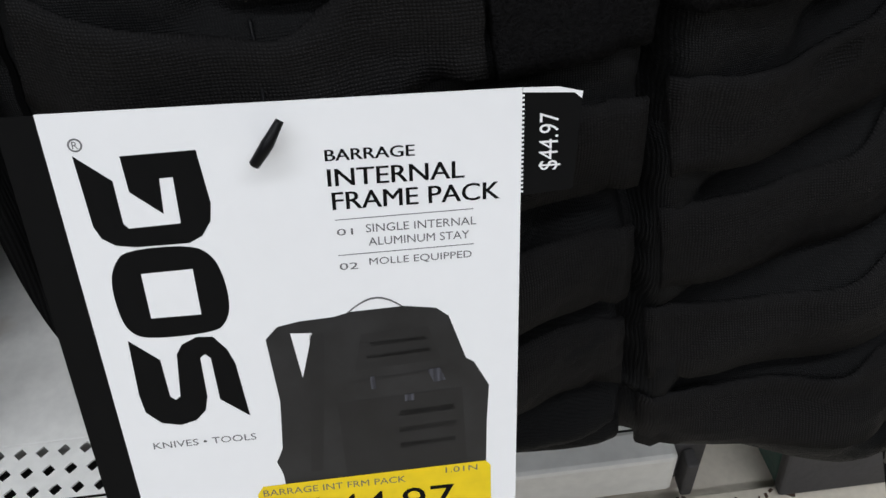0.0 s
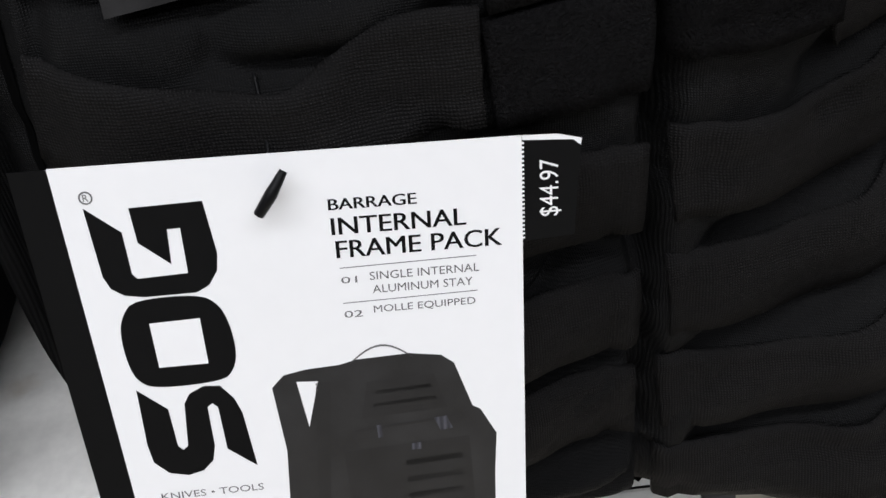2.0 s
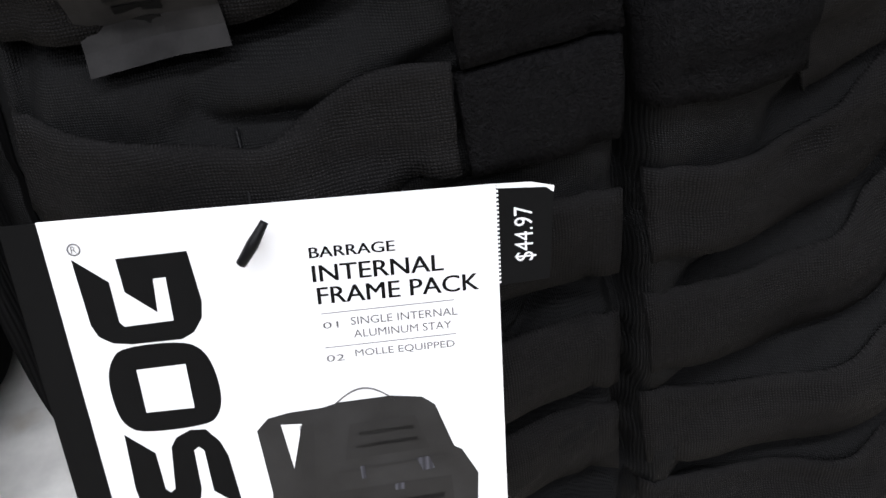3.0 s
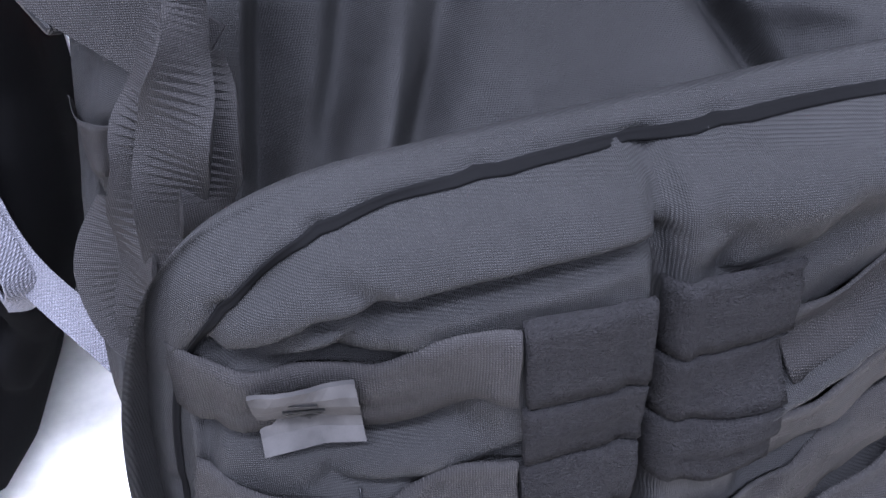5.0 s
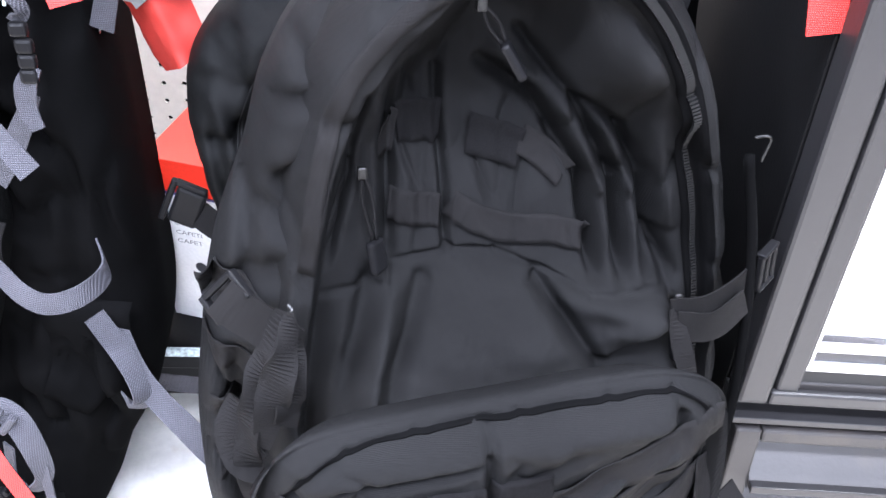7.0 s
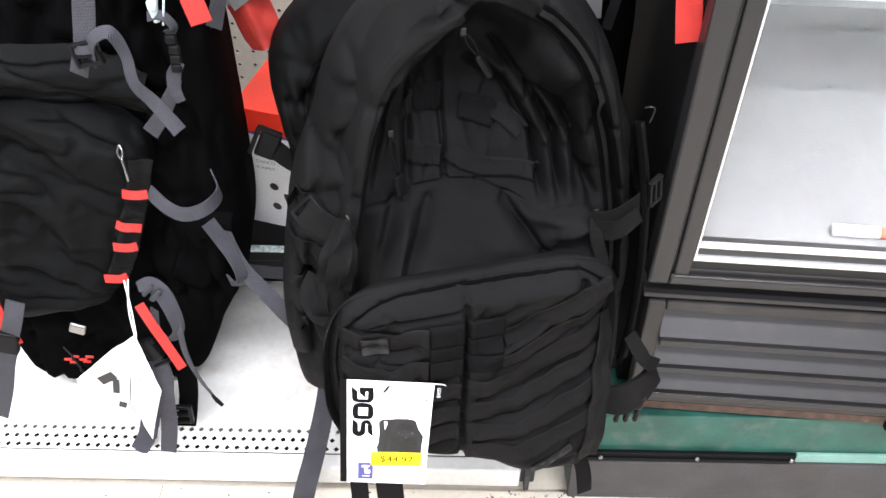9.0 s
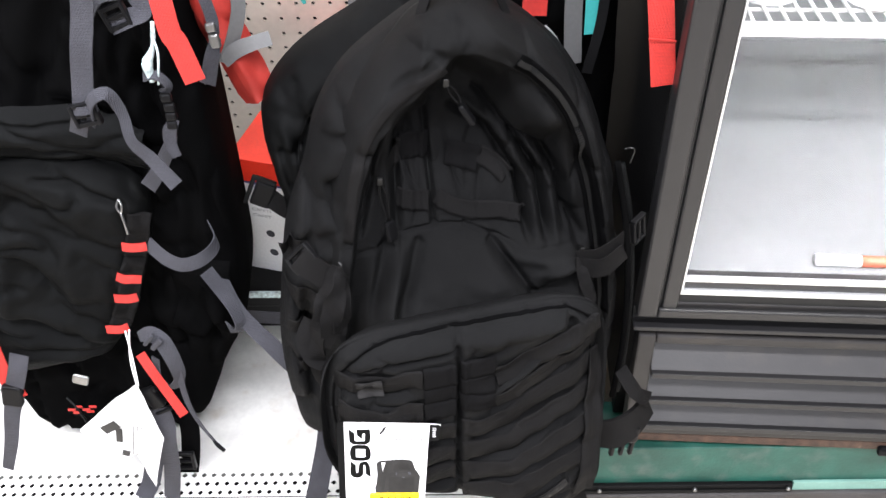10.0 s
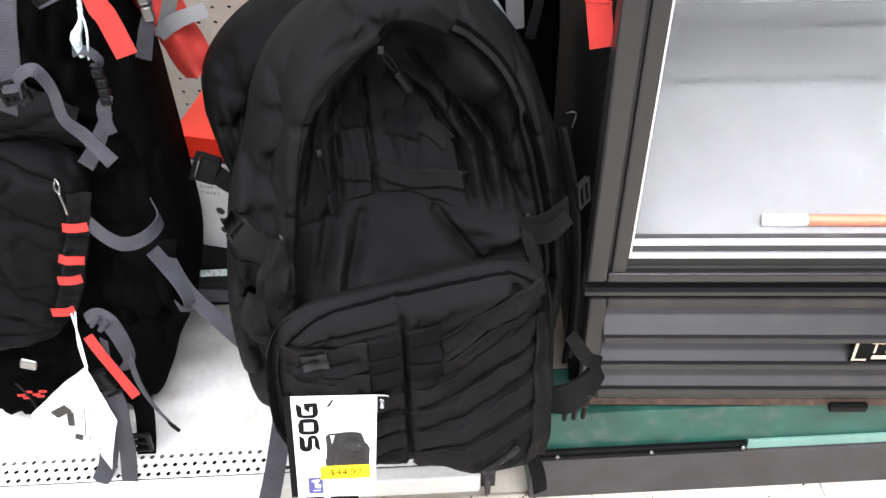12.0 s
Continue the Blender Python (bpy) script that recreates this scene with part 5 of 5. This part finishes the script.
FWD = (0, -1, 0.25)
for x, z, a in ((-0.347, 0.556, 0.0), (-0.366, 0.502, -0.003), (-0.378, 0.467, 0.001), (-0.403, 0.410, 0.002)):
    strap([(x - 0.017, 0.541, z - a), (x - 0.006, 0.538, z), (x + 0.006, 0.538, z), (x + 0.017, 0.541, z + a)], 0.0125, FWD, RED, "red_loop", label="bright red webbing loop")
strap([(-0.318, 0.520, 0.945), (-0.326, 0.515, 0.895), (-0.337, 0.51, 0.848), (-0.348, 0.505, 0.785)], 0.026, FWD, GREY)
strap([(-0.345, 0.505, 0.760), (-0.334, 0.492, 0.795), (-0.312, 0.492, 0.806), (-0.302, 0.50, 0.776), (-0.297, 0.495, 0.742), (-0.280, 0.50, 0.715), (-0.252, 0.49, 0.682)], (0.014, 0.016, 0.018, 0.013, 0.013, 0.017, 0.019), [(-0.6, -1, 0.2), (-0.6, -1, 0.6), (0.3, -0.6, 1), (0.9, -1, 0.4), (0.3, -1, 0.5), (-0.2, -1, 0.6), (0, -1, 0.4)], GREY, "strap_tail")
for m, s in ((pose(-0.346, 0.500, 0.776, 0, -12, 0), 0.028), (pose(-0.300, 0.545, 0.880, 0, -20, 0), 0.026)):
    b = joined(*[box(-s / 2, -0.004, z - 0.003, s / 2, 0.004, z + 0.003, 0.0015) for z in (-0.012, 0.0, 0.012)], *[box(x - 0.0025, -0.005, -0.015, x + 0.0025, 0.005, 0.015, 0.0015) for x in (-s / 2, s / 2)])
    part("slide_buckle", moved(b, trek.matrix_basis.inverted() @ m), PLASTIC, trek, "black plastic slide buckle")
strap([(-0.356, 0.503, 0.768), (-0.362, 0.508, 0.755), (-0.366, 0.51, 0.745)], 0.022, FWD, GREY, "strap_end")
strap([(-0.362, 0.50, 0.781), (-0.346, 0.4935, 0.783), (-0.330, 0.50, 0.785)], 0.010, FWD, GREY, "strap_loop")
strap([(-0.246, 0.545, 0.935), (-0.240, 0.540, 0.867), (-0.232, 0.540, 0.846), (-0.219, 0.538, 0.800)], 0.026, (0.1, -1, 0.3), RED, label="bright red webbing strap")
strap([(-0.278, 0.560, 0.94), (-0.277, 0.556, 0.905), (-0.266, 0.55, 0.885), (-0.285, 0.545, 0.878), (-0.310, 0.545, 0.868)], (0.024, 0.022, 0.02, 0.022, 0.022), [(0, -1, 0.3), (0, -1, 0.5), (-0.3, -1, 0.6), (0, -1, 0.5), (0, -1, 0.3)], GREY)
strap([(-0.335, 0.55, 0.876), (-0.315, 0.545, 0.90), (-0.285, 0.548, 0.905)], 0.012, (0, -0.7, 0.7), GREY)
part("cord", moved(joined(tube([(-0.257, 0.540, 0.875), (-0.262, 0.538, 0.845), (-0.272, 0.535, 0.825), (-0.270, 0.535, 0.802)], (0.0025, 0.003, 0.007, 0.004), 8), tube([(-0.262, 0.54, 0.86), (-0.255, 0.53, 0.84), (-0.262, 0.53, 0.80)], 0.0014, 8)), trek.matrix_basis.inverted()), TICKET, trek, "pale flecked elastic cord", smooth=True)
strap([(-0.282, 0.54, 0.806), (-0.262, 0.53, 0.812), (-0.252, 0.535, 0.796), (-0.262, 0.54, 0.785)], 0.012, [(0, -1, 0.6), (0, -0.6, 1), (1, -0.6, 0.2), (0, -1, -0.3)], GREY, "strap_loop")
part("clip_buckle", moved(joined(*[box(-0.007 + dx, -0.004, z, 0.007 + dx, 0.004, z + 0.012, 0.003) for dx, z in ((-0.258, 0.775), (-0.256, 0.762), (-0.256, 0.750), (-0.257, 0.738))]), trek.matrix_basis.inverted() @ Matrix.Translation((0, 0.535, 0))), PLASTIC, trek, "black plastic clip")
strap([(-0.252, 0.535, 0.752), (-0.262, 0.535, 0.735), (-0.264, 0.535, 0.715), (-0.258, 0.532, 0.700)], (0.012, 0.018, 0.016, 0.012), FWD, GREY, "strap_end")
strap([(-0.262, 0.545, 0.725), (-0.278, 0.545, 0.695), (-0.293, 0.548, 0.67), (-0.312, 0.55, 0.645)], (0.012, 0.018, 0.02, 0.022), FWD, GREY)
strap([(-0.330, 0.548, 0.556), (-0.300, 0.525, 0.545), (-0.275, 0.518, 0.540), (-0.250, 0.53, 0.543), (-0.240, 0.565, 0.545), (-0.258, 0.605, 0.549)], 0.020, [(0, -1, 0.2), (0, -1, 0.2), (0.2, -1, 0.2), (0.8, -0.7, 0.2), (1, 0.2, 0.2), (0.3, 1, 0.2)], GREY)
strap([(-0.275, 0.60, 0.47), (-0.245, 0.58, 0.435), (-0.226, 0.56, 0.405), (-0.232, 0.565, 0.385), (-0.252, 0.58, 0.378)], 0.022, [(0.3, -1, 0.3), (0.8, -0.7, 0.2), (0.9, -0.5, 0.2), (0.2, -1, -0.5), (-0.2, -1, 0)], GREY)
strap([(-0.262, 0.61, 0.465), (-0.229, 0.575, 0.409), (-0.174, 0.545, 0.360), (-0.120, 0.535, 0.288), (-0.106, 0.520, 0.225), (-0.122, 0.475, 0.140), (-0.146, 0.436, 0.05), (-0.15, 0.436, 0.004)], (0.020, 0.022, 0.025, 0.028, 0.030, 0.032, 0.034, 0.034), [(0.4, -1, 0.5), (0.3, -1, 0.7), (0.2, -1, 0.7), (0.1, -1, 0.3), (0, -1, 0.1), (0, -1, 0.05), (0, -1, 0.05), (0, -1, 0.05)], GREY, "shoulder_strap_tail")
strap([(-0.275, 0.72, 0.288), (-0.23, 0.718, 0.284), (-0.17, 0.715, 0.282)], 0.024, (0, -1, 0.1), GREY)
part("grey_loop", moved(ribbon([(-0.372, 0.535, 0.398), (-0.350, 0.525, 0.412), (-0.330, 0.515, 0.402), (-0.318, 0.51, 0.365), (-0.318, 0.512, 0.335), (-0.335, 0.515, 0.315), (-0.352, 0.52, 0.330), (-0.352, 0.525, 0.365)], (0.016, 0.022, 0.024, 0.022, 0.018, 0.018, 0.018, 0.018), [(0, -1, 0.6), (0, -1, 0.8), (0.6, -1, 0.6), (0.9, -1, 0.2), (0.8, -1, -0.2), (0, -1, -0.6), (-0.8, -1, 0), (-0.8, -1, 0)], 0.0022), trek.matrix_basis.inverted()), GREY, trek)
part("slide_buckle", moved(joined(box(-0.012, -0.004, -0.004, 0.012, 0.004, 0.004, 0.002), box(-0.012, -0.004, 0.010, 0.012, 0.004, 0.016, 0.002)), trek.matrix_basis.inverted() @ pose(-0.338, 0.51, 0.405, 0, -50, 0)), GREY, trek, "grey plastic buckle")
strap([(-0.368, 0.515, 0.382), (-0.355, 0.508, 0.355), (-0.340, 0.505, 0.318), (-0.320, 0.50, 0.270)], 0.014, (0.5, -1, 0.4), RED, "red_pull", label="bright red webbing pull")
part("thin_cord", moved(ribbon([(-0.317, 0.512, 0.350), (-0.313, 0.508, 0.290), (-0.300, 0.505, 0.243), (-0.277, 0.50, 0.200)], (0.010, 0.008, 0.005, 0.003), FWD, 0.002), trek.matrix_basis.inverted()), GREY, trek)
part("cord_end", moved(tube([(-0.284, 0.50, 0.212), (-0.278, 0.499, 0.203), (-0.270, 0.498, 0.192)], (0.002, 0.0035, 0.003), 5), trek.matrix_basis.inverted()), PLASTIC, trek, smooth=True)
part("clip_buckle", moved(joined(box(-0.011, -0.006, -0.028, 0.011, 0.006, 0.012, 0.003), box(-0.015, -0.004, 0.002, 0.015, 0.004, 0.010, 0.002), box(-0.014, -0.005, -0.04, 0.014, 0.005, -0.034, 0.002)), trek.matrix_basis.inverted() @ pose(-0.368, 0.51, 0.305, 0, -24, 0)), PLASTIC, trek, "black plastic clip buckle")
strap([(-0.358, 0.51, 0.275), (-0.353, 0.505, 0.245), (-0.356, 0.502, 0.212), (-0.362, 0.502, 0.146), (-0.377, 0.505, 0.072)], 0.026, [(0, -1, 0.1), (0.2, -1, 0.1), (0, -1, 0.1), (0, -1, 0.1), (0, -1, 0.3)], GREY, "hip_strap")
strap([(-0.372, 0.53, 0.25), (-0.385, 0.53, 0.18), (-0.404, 0.53, 0.123), (-0.416, 0.525, 0.085), (-0.430, 0.51, 0.0635)], 0.030, [(0, -1, 0.1), (0.1, -1, 0.1), (0, -1, 0.1), (0, -1, 0.3), (0, -0.5, 1)], GREY, "hip_strap")
part("ladder_lock", moved(joined(*[box(-0.014, -0.004, z, 0.014, 0.004, z + 0.007, 0.002) for z in (0.0, 0.016, 0.032)], *[box(x - 0.003, -0.005, 0, x + 0.003, 0.005, 0.039, 0.002) for x in (-0.014, 0.014)]), trek.matrix_basis.inverted() @ pose(-0.350, 0.53, 0.115)), PLASTIC, trek, "black ladder lock")
strap([(-0.345, 0.56, 0.26), (-0.335, 0.545, 0.20), (-0.342, 0.54, 0.14), (-0.352, 0.54, 0.095)], 0.03, (0.2, -1, 0.1), PACKBLACK, "hip_strap")
strap([(-0.556, 0.53, 0.37), (-0.563, 0.522, 0.345), (-0.575, 0.52, 0.315)], 0.028, FWD, GREY, "hip_strap")
part("clip_buckle", moved(joined(box(-0.015, -0.007, -0.04, 0.015, 0.007, 0.0, 0.003), box(-0.017, -0.004, -0.014, 0.017, 0.004, -0.008, 0.002)), trek.matrix_basis.inverted() @ pose(-0.580, 0.522, 0.315, 0, 12, 0)), PLASTIC, trek, "black plastic clip buckle")
strap([(-0.587, 0.52, 0.280), (-0.596, 0.518, 0.255), (-0.612, 0.515, 0.20), (-0.636, 0.515, 0.137)], (0.027, 0.025, 0.022, 0.018), FWD, GREY, "hip_strap")
strap([(-0.600, 0.54, 0.40), (-0.592, 0.53, 0.342), (-0.575, 0.522, 0.290)], 0.026, FWD, RED, "red_pull")
part("metal_tag", moved(box(-0.012, -0.003, -0.009, 0.012, 0.003, 0.009, 0.003), trek.matrix_basis.inverted() @ pose(-0.476, 0.528, 0.320, 0, 20, 0)), STEEL, trek, "small bright metal tag")
part("stitched_mark", moved(joined(*[box(x - 0.006, -0.001, z - 0.0022, x + 0.006, 0.001, z + 0.0022, 0.0006) for x, z in ((-0.502, 0.262), (-0.490, 0.268), (-0.479, 0.262), (-0.468, 0.268), (-0.495, 0.256), (-0.474, 0.258))]), trek.matrix_basis.inverted() @ Matrix.Translation((0, 0.522, 0))), RED, trek, "small red stitched mark, plain bars")
part("cord", moved(tube([(-0.505, 0.525, 0.285), (-0.490, 0.515, 0.275), (-0.482, 0.512, 0.255), (-0.478, 0.512, 0.225)], 0.0015, 6), trek.matrix_basis.inverted()), PLASTIC, trek, smooth=True)

# paper tag on a string
paper = thing("paper_tag", "crumpled white paper tag on a white string", "tag")


def paper_point(corners, bend):
    def f(s, t):
        a = Vector(corners[0]).lerp(Vector(corners[1]), s)
        b = Vector(corners[3]).lerp(Vector(corners[2]), s)
        p = a.lerp(b, t)
        p.y += bend * math.sin(math.pi * s) + wrinkle(p, 30, 0.004)
        return p
    return f


part("leaf", grid(14, 14, paper_point([(-0.377, 0.500, 0.338), (-0.484, 0.495, 0.246), (-0.450, 0.49, 0.160), (-0.376, 0.488, 0.212)], 0.008)), LABELWHITE, paper, smooth=True)
part("leaf", grid(14, 14, paper_point([(-0.377, 0.497, 0.338), (-0.408, 0.478, 0.250), (-0.386, 0.480, 0.128), (-0.358, 0.494, 0.225)], -0.006)), LABELWHITE, paper, smooth=True)
part("print", joined(*[moved(box(-w / 2, -0.0006, -h / 2, w / 2, 0.0006, h / 2, 0.0004, 1), pose(x, 0.4835, z, 0, a, 0)) for x, z, w, h, a in ((-0.430, 0.262, 0.028, 0.016, -30), (-0.420, 0.245, 0.010, 0.03, 10), (-0.418, 0.205, 0.012, 0.012, 20))]), PRINTDARK, paper, "small dark printed picture")
part("small_print", joined(*[moved(box(-0.0007, -0.0004, -0.03, 0.0007, 0.0004, 0.03), pose(-0.398 + 0.005 * i, 0.4775 + 0.0022 * i, 0.24 - 0.004 * i, 0, 12, 20)) for i in range(4)]), GREYINK, paper, "lines of grey print, plain bars")
part("string", joined(tube([(-0.384, 0.535, 0.412), (-0.385, 0.515, 0.37), (-0.378, 0.498, 0.332)], 0.0014, 6, 6), tube([(-0.390, 0.535, 0.41), (-0.380, 0.512, 0.37), (-0.376, 0.498, 0.334)], 0.0014, 6, 6)), LABELWHITE, paper, smooth=True)

# ---------------------------------------------------------------- pack behind it, with a red panel
far = thing("hiking_backpack", "black hiking pack with a dark red panel and grey straps", "backpack", at=pose(-0.33, 0.80, 0.12))
FB = Outline([(-0.15, 0.10), (0.0, 0.09), (0.02, 0.12), (0.042, 0.20), (0.042, 0.36), (0.042, 0.46), (0.054, 0.60), (0.075, 0.75), (0.10, 0.86), (0.0, 0.95), (-0.15, 0.95), (-0.18, 0.5)], (-0.02, 0.5))
far_fold = creases([(0.02, 0.72, 0.06, 0.45, 0.010, 0.014), (0.08, 0.70, 0.10, 0.40, 0.010, 0.012), (0.05, 0.60, 0.08, 0.30, 0.010, -0.012), (0.11, 0.5, 0.09, 0.2, 0.008, 0.01)])


def far_d(u, v):
    e = FB.edge(u, v)
    return -0.02 + 0.06 * math.sqrt(max(0.0, 1 - (1 - min(1, e / 0.05)) ** 2)) + far_fold(u, v) + wrinkle((u, v, 11), 12, 0.008) + crumple(u, v, 8, 14, 8, 0.016)


part("main_body", FB.shell(far_d, [(0.2, -0.028), (0.0, -0.02)], 36), PACKBLACK, far, smooth=True)
part("red_panel", moved(grid(16, 24, lambda s, t: Vector((-0.298 + 0.075 * (1 - 0.35 * t) * s + 0.083 * (t + 0.1 * t * t), 0.722 - 0.03 * math.sin(math.pi * s) + wrinkle((s, t * 2, 0), 2.5, 0.010), 0.90 - 0.215 * t + 0.03 * s * t))), far.matrix_basis.inverted()), REDCLOTH, far, "dark red nylon panel", smooth=True)
for pts_, w, f, m in (
    ([(-0.228, 0.66, 0.875), (-0.219, 0.655, 0.84), (-0.219, 0.655, 0.816)], 0.016, FWD, GREY),
    ([(-0.217, 0.655, 0.812), (-0.226, 0.652, 0.785), (-0.238, 0.652, 0.747)], (0.014, 0.020, 0.022), FWD, GREY),
    ([(-0.152, 0.69, 0.797), (-0.175, 0.685, 0.792), (-0.200, 0.685, 0.782), (-0.222, 0.69, 0.764)], (0.02, 0.02, 0.022, 0.02), FWD, GREYINK),
    ([(-0.220, 0.695, 0.760), (-0.202, 0.69, 0.800), (-0.190, 0.69, 0.84), (-0.190, 0.69, 0.885)], 0.020, (0.6, -1, 0.2), GREYINK),
    ([(-0.250, 0.675, 0.75), (-0.270, 0.67, 0.71), (-0.285, 0.67, 0.68)], (0.014, 0.022, 0.022), FWD, GREYINK),
    ([(-0.294, 0.685, 0.685), (-0.284, 0.68, 0.629), (-0.262, 0.68, 0.606), (-0.243, 0.69, 0.598)], 0.017, (0.2, -1, 0.5), GREYINK)):
    strap(pts_, w, f, m, "strap", far)
for dx in (0.0, 0.006):
    part("cord", moved(tube([(-0.276 + dx, 0.655, 0.735), (-0.268 + dx, 0.65, 0.695), (-0.280 + dx, 0.65, 0.64)], 0.0016, 6), far.matrix_basis.inverted()), GREYINK, far, smooth=True)
part("clip_buckle", moved(joined(box(-0.007, -0.004, 0.0, 0.007, 0.004, 0.02, 0.003), box(-0.007, -0.004, 0.022, 0.007, 0.004, 0.035, 0.003)), far.matrix_basis.inverted() @ pose(-0.216, 0.648, 0.80, 0, -8, 0)), STEEL, far, "small grey clip")

# ---------------------------------------------------------------- carton
carton = thing("carton", "white printed carton with a red lid and blue line", "box", at=pose(-0.269, 0.867, 0.2477, 0, 0, -15.3))
part("sleeve", box(0.0, 0.0, 0.0, 0.13, 0.385, 0.208, 0.001), LABELWHITE, carton, "white card sleeve")
part("blue_line", box(-0.0006, -0.0006, 0.2083, 0.1306, 0.3856, 0.2118), NAVY, carton)
part("lid", box(-0.0005, -0.0005, 0.212, 0.1305, 0.3855, 0.257, 0.001), REDCARD, carton, "red printed card lid")
part("print", joined(*[moved(words(w, 26, 0, 34, 6.0, 0), Matrix.Translation((0, -0.0006, z)) @ pose(0, 0, 0, 90, 0, 0)) for w, z in (("CAMPING", 0.163), ("CAFETI", 0.149), ("CAFET", 0.136))]), GREYINK, carton, "grey lettering")
ring = []
for z in (0.10, 0.055):
    bm = bmesh.new()
    bmesh.ops.create_circle(bm, cap_ends=True, segments=24, radius=0.008, matrix=Matrix.Translation((0.052, -0.0007, z)) @ pose(0, 0, 0, 90, 0, 0))
    ring.append(bm)
part("round_marks", joined(*ring), GREY, carton, "small grey round marks")

# ---------------------------------------------------------------- packs behind the tactical one
dark = thing("daypack", "black daypack with teal, red and grey webbing tabs", "backpack", at=pose(0.265, 0.80, 0.25))
DB = Outline([(-0.12, 0.02), (0.0, 0.0), (0.07, 0.02), (0.082, 0.2), (0.082, 0.45), (0.07, 0.62), (0.0, 0.72), (-0.14, 0.72), (-0.2, 0.5), (-0.18, 0.2)], (-0.04, 0.38))


def dark_d(u, v):
    e = DB.edge(u, v)
    return -0.02 + 0.07 * math.sqrt(max(0.0, 1 - (1 - min(1, e / 0.06)) ** 2)) + wrinkle((u, v, 13), 12, 0.014)


part("main_body", DB.shell(dark_d, [(0.2, -0.1), (0.0, -0.06)], 34), PACKBLACK, dark, smooth=True)
for pts_, w, f, m, nm in (
    ([(0.212, 0.72, 0.91), (0.211, 0.715, 0.86), (0.210, 0.715, 0.815)], 0.034, FWD, RED, "red_tab"),
    ([(0.278, 0.72, 0.90), (0.288, 0.715, 0.845), (0.293, 0.71, 0.790)], (0.016, 0.018, 0.026), FWD, TEAL, "teal_tab"),
    ([(0.150, 0.73, 0.91), (0.151, 0.725, 0.86), (0.152, 0.72, 0.815)], 0.014, FWD, TEAL, "teal_tab"),
    ([(0.262, 0.71, 0.90), (0.262, 0.705, 0.83), (0.266, 0.70, 0.75)], 0.026, (0.3, -1, 0.2), GREYINK, "strap"),
    ([(0.225, 0.715, 0.80), (0.232, 0.705, 0.785), (0.245, 0.70, 0.755)], (0.006, 0.02, 0.03), FWD, GREYINK, "strap"),
    ([(0.300, 0.70, 0.90), (0.300, 0.695, 0.82), (0.285, 0.69, 0.74)], 0.014, FWD, PLASTIC, "strap")):
    strap(pts_, w, f, m, nm, dark)
strap([(0.318, 0.50, 1.05), (0.321, 0.50, 0.95), (0.331, 0.498, 0.875), (0.342, 0.497, 0.806)], 0.029, (-0.1, -1, 0.2), RED, "long_red_strap", dark, label="bright red webbing strap with a stitched fold")
strap([(0.318, 0.52, 1.05), (0.305, 0.58, 1.06), (0.285, 0.70, 1.0)], 0.029, (0, -0.3, 1), RED, "long_red_strap", dark)
part("strap_stitch", moved(box(-0.016, -0.0025, -0.0012, 0.016, 0.0, 0.0012, 0.0005), dark.matrix_basis.inverted() @ pose(0.333, 0.4965, 0.862, 0, 6, 0)), RED, dark)
teal = thing("display_tab", "teal and blue webbing tabs hanging by the pegboard", "tab")
part("teal_end", ribbon([(-0.182, 1.100, 0.805), (-0.175, 1.094, 0.741), (-0.165, 1.092, 0.709)], (0.012, 0.014, 0.006), FWD), TEAL, teal)
part("blue_end", ribbon([(-0.048, 1.066, 0.828), (-0.048, 1.060, 0.782), (-0.046, 1.056, 0.736)], 0.02, FWD), NAVY, teal)
part("grey_end", ribbon([(-0.071, 1.066, 0.828), (-0.071, 1.060, 0.782), (-0.073, 1.056, 0.708)], 0.02, FWD), GREYINK, teal)
part("peg", tube([(-0.119, 1.135, 0.817), (-0.119, 1.100, 0.815), (-0.119, 1.054, 0.815)], 0.003, 4), RAILBLACK, teal, smooth=True)
part("cross_peg", tube([(-0.188, 1.097, 0.808), (-0.119, 1.094, 0.812), (-0.039, 1.066, 0.817)], 0.003, 4), RAILBLACK, teal, smooth=True)

# ---------------------------------------------------------------- floor tiles
tile_mesh = bpy.data.meshes.new("floor_tile")
bm = box(-0.1971, -0.1971, -0.013, 0.1971, 0.1971, 0.0, 0.0008, 1)
bm.to_mesh(tile_mesh)
bm.free()
tile_mesh.materials.append(FLOOR)
for j in range(10):
    for i in range(16):
        t = new("tile", tile_mesh)
        t.location = (-2.97 + i * 0.396, 0.286 - j * 0.396, 0)
        t.parent = floor_base

# the plan above is drawn in units of UNIT metres: bring it to true size
for ob in list(scene.objects):
    if ob.parent is None and ob != cam:
        upright = ob.type == "LIGHT" or ob in (gondola, carton, floor_base, dirt_crumbs) or ob.name.startswith(("wall_", "ceiling"))
        ob.matrix_basis = Matrix.Scale(UNIT, 4) @ (ob.matrix_basis if upright else LEAN @ ob.matrix_basis)
        if ob.type == "LIGHT":
            ob.data.energy *= UNIT * UNIT
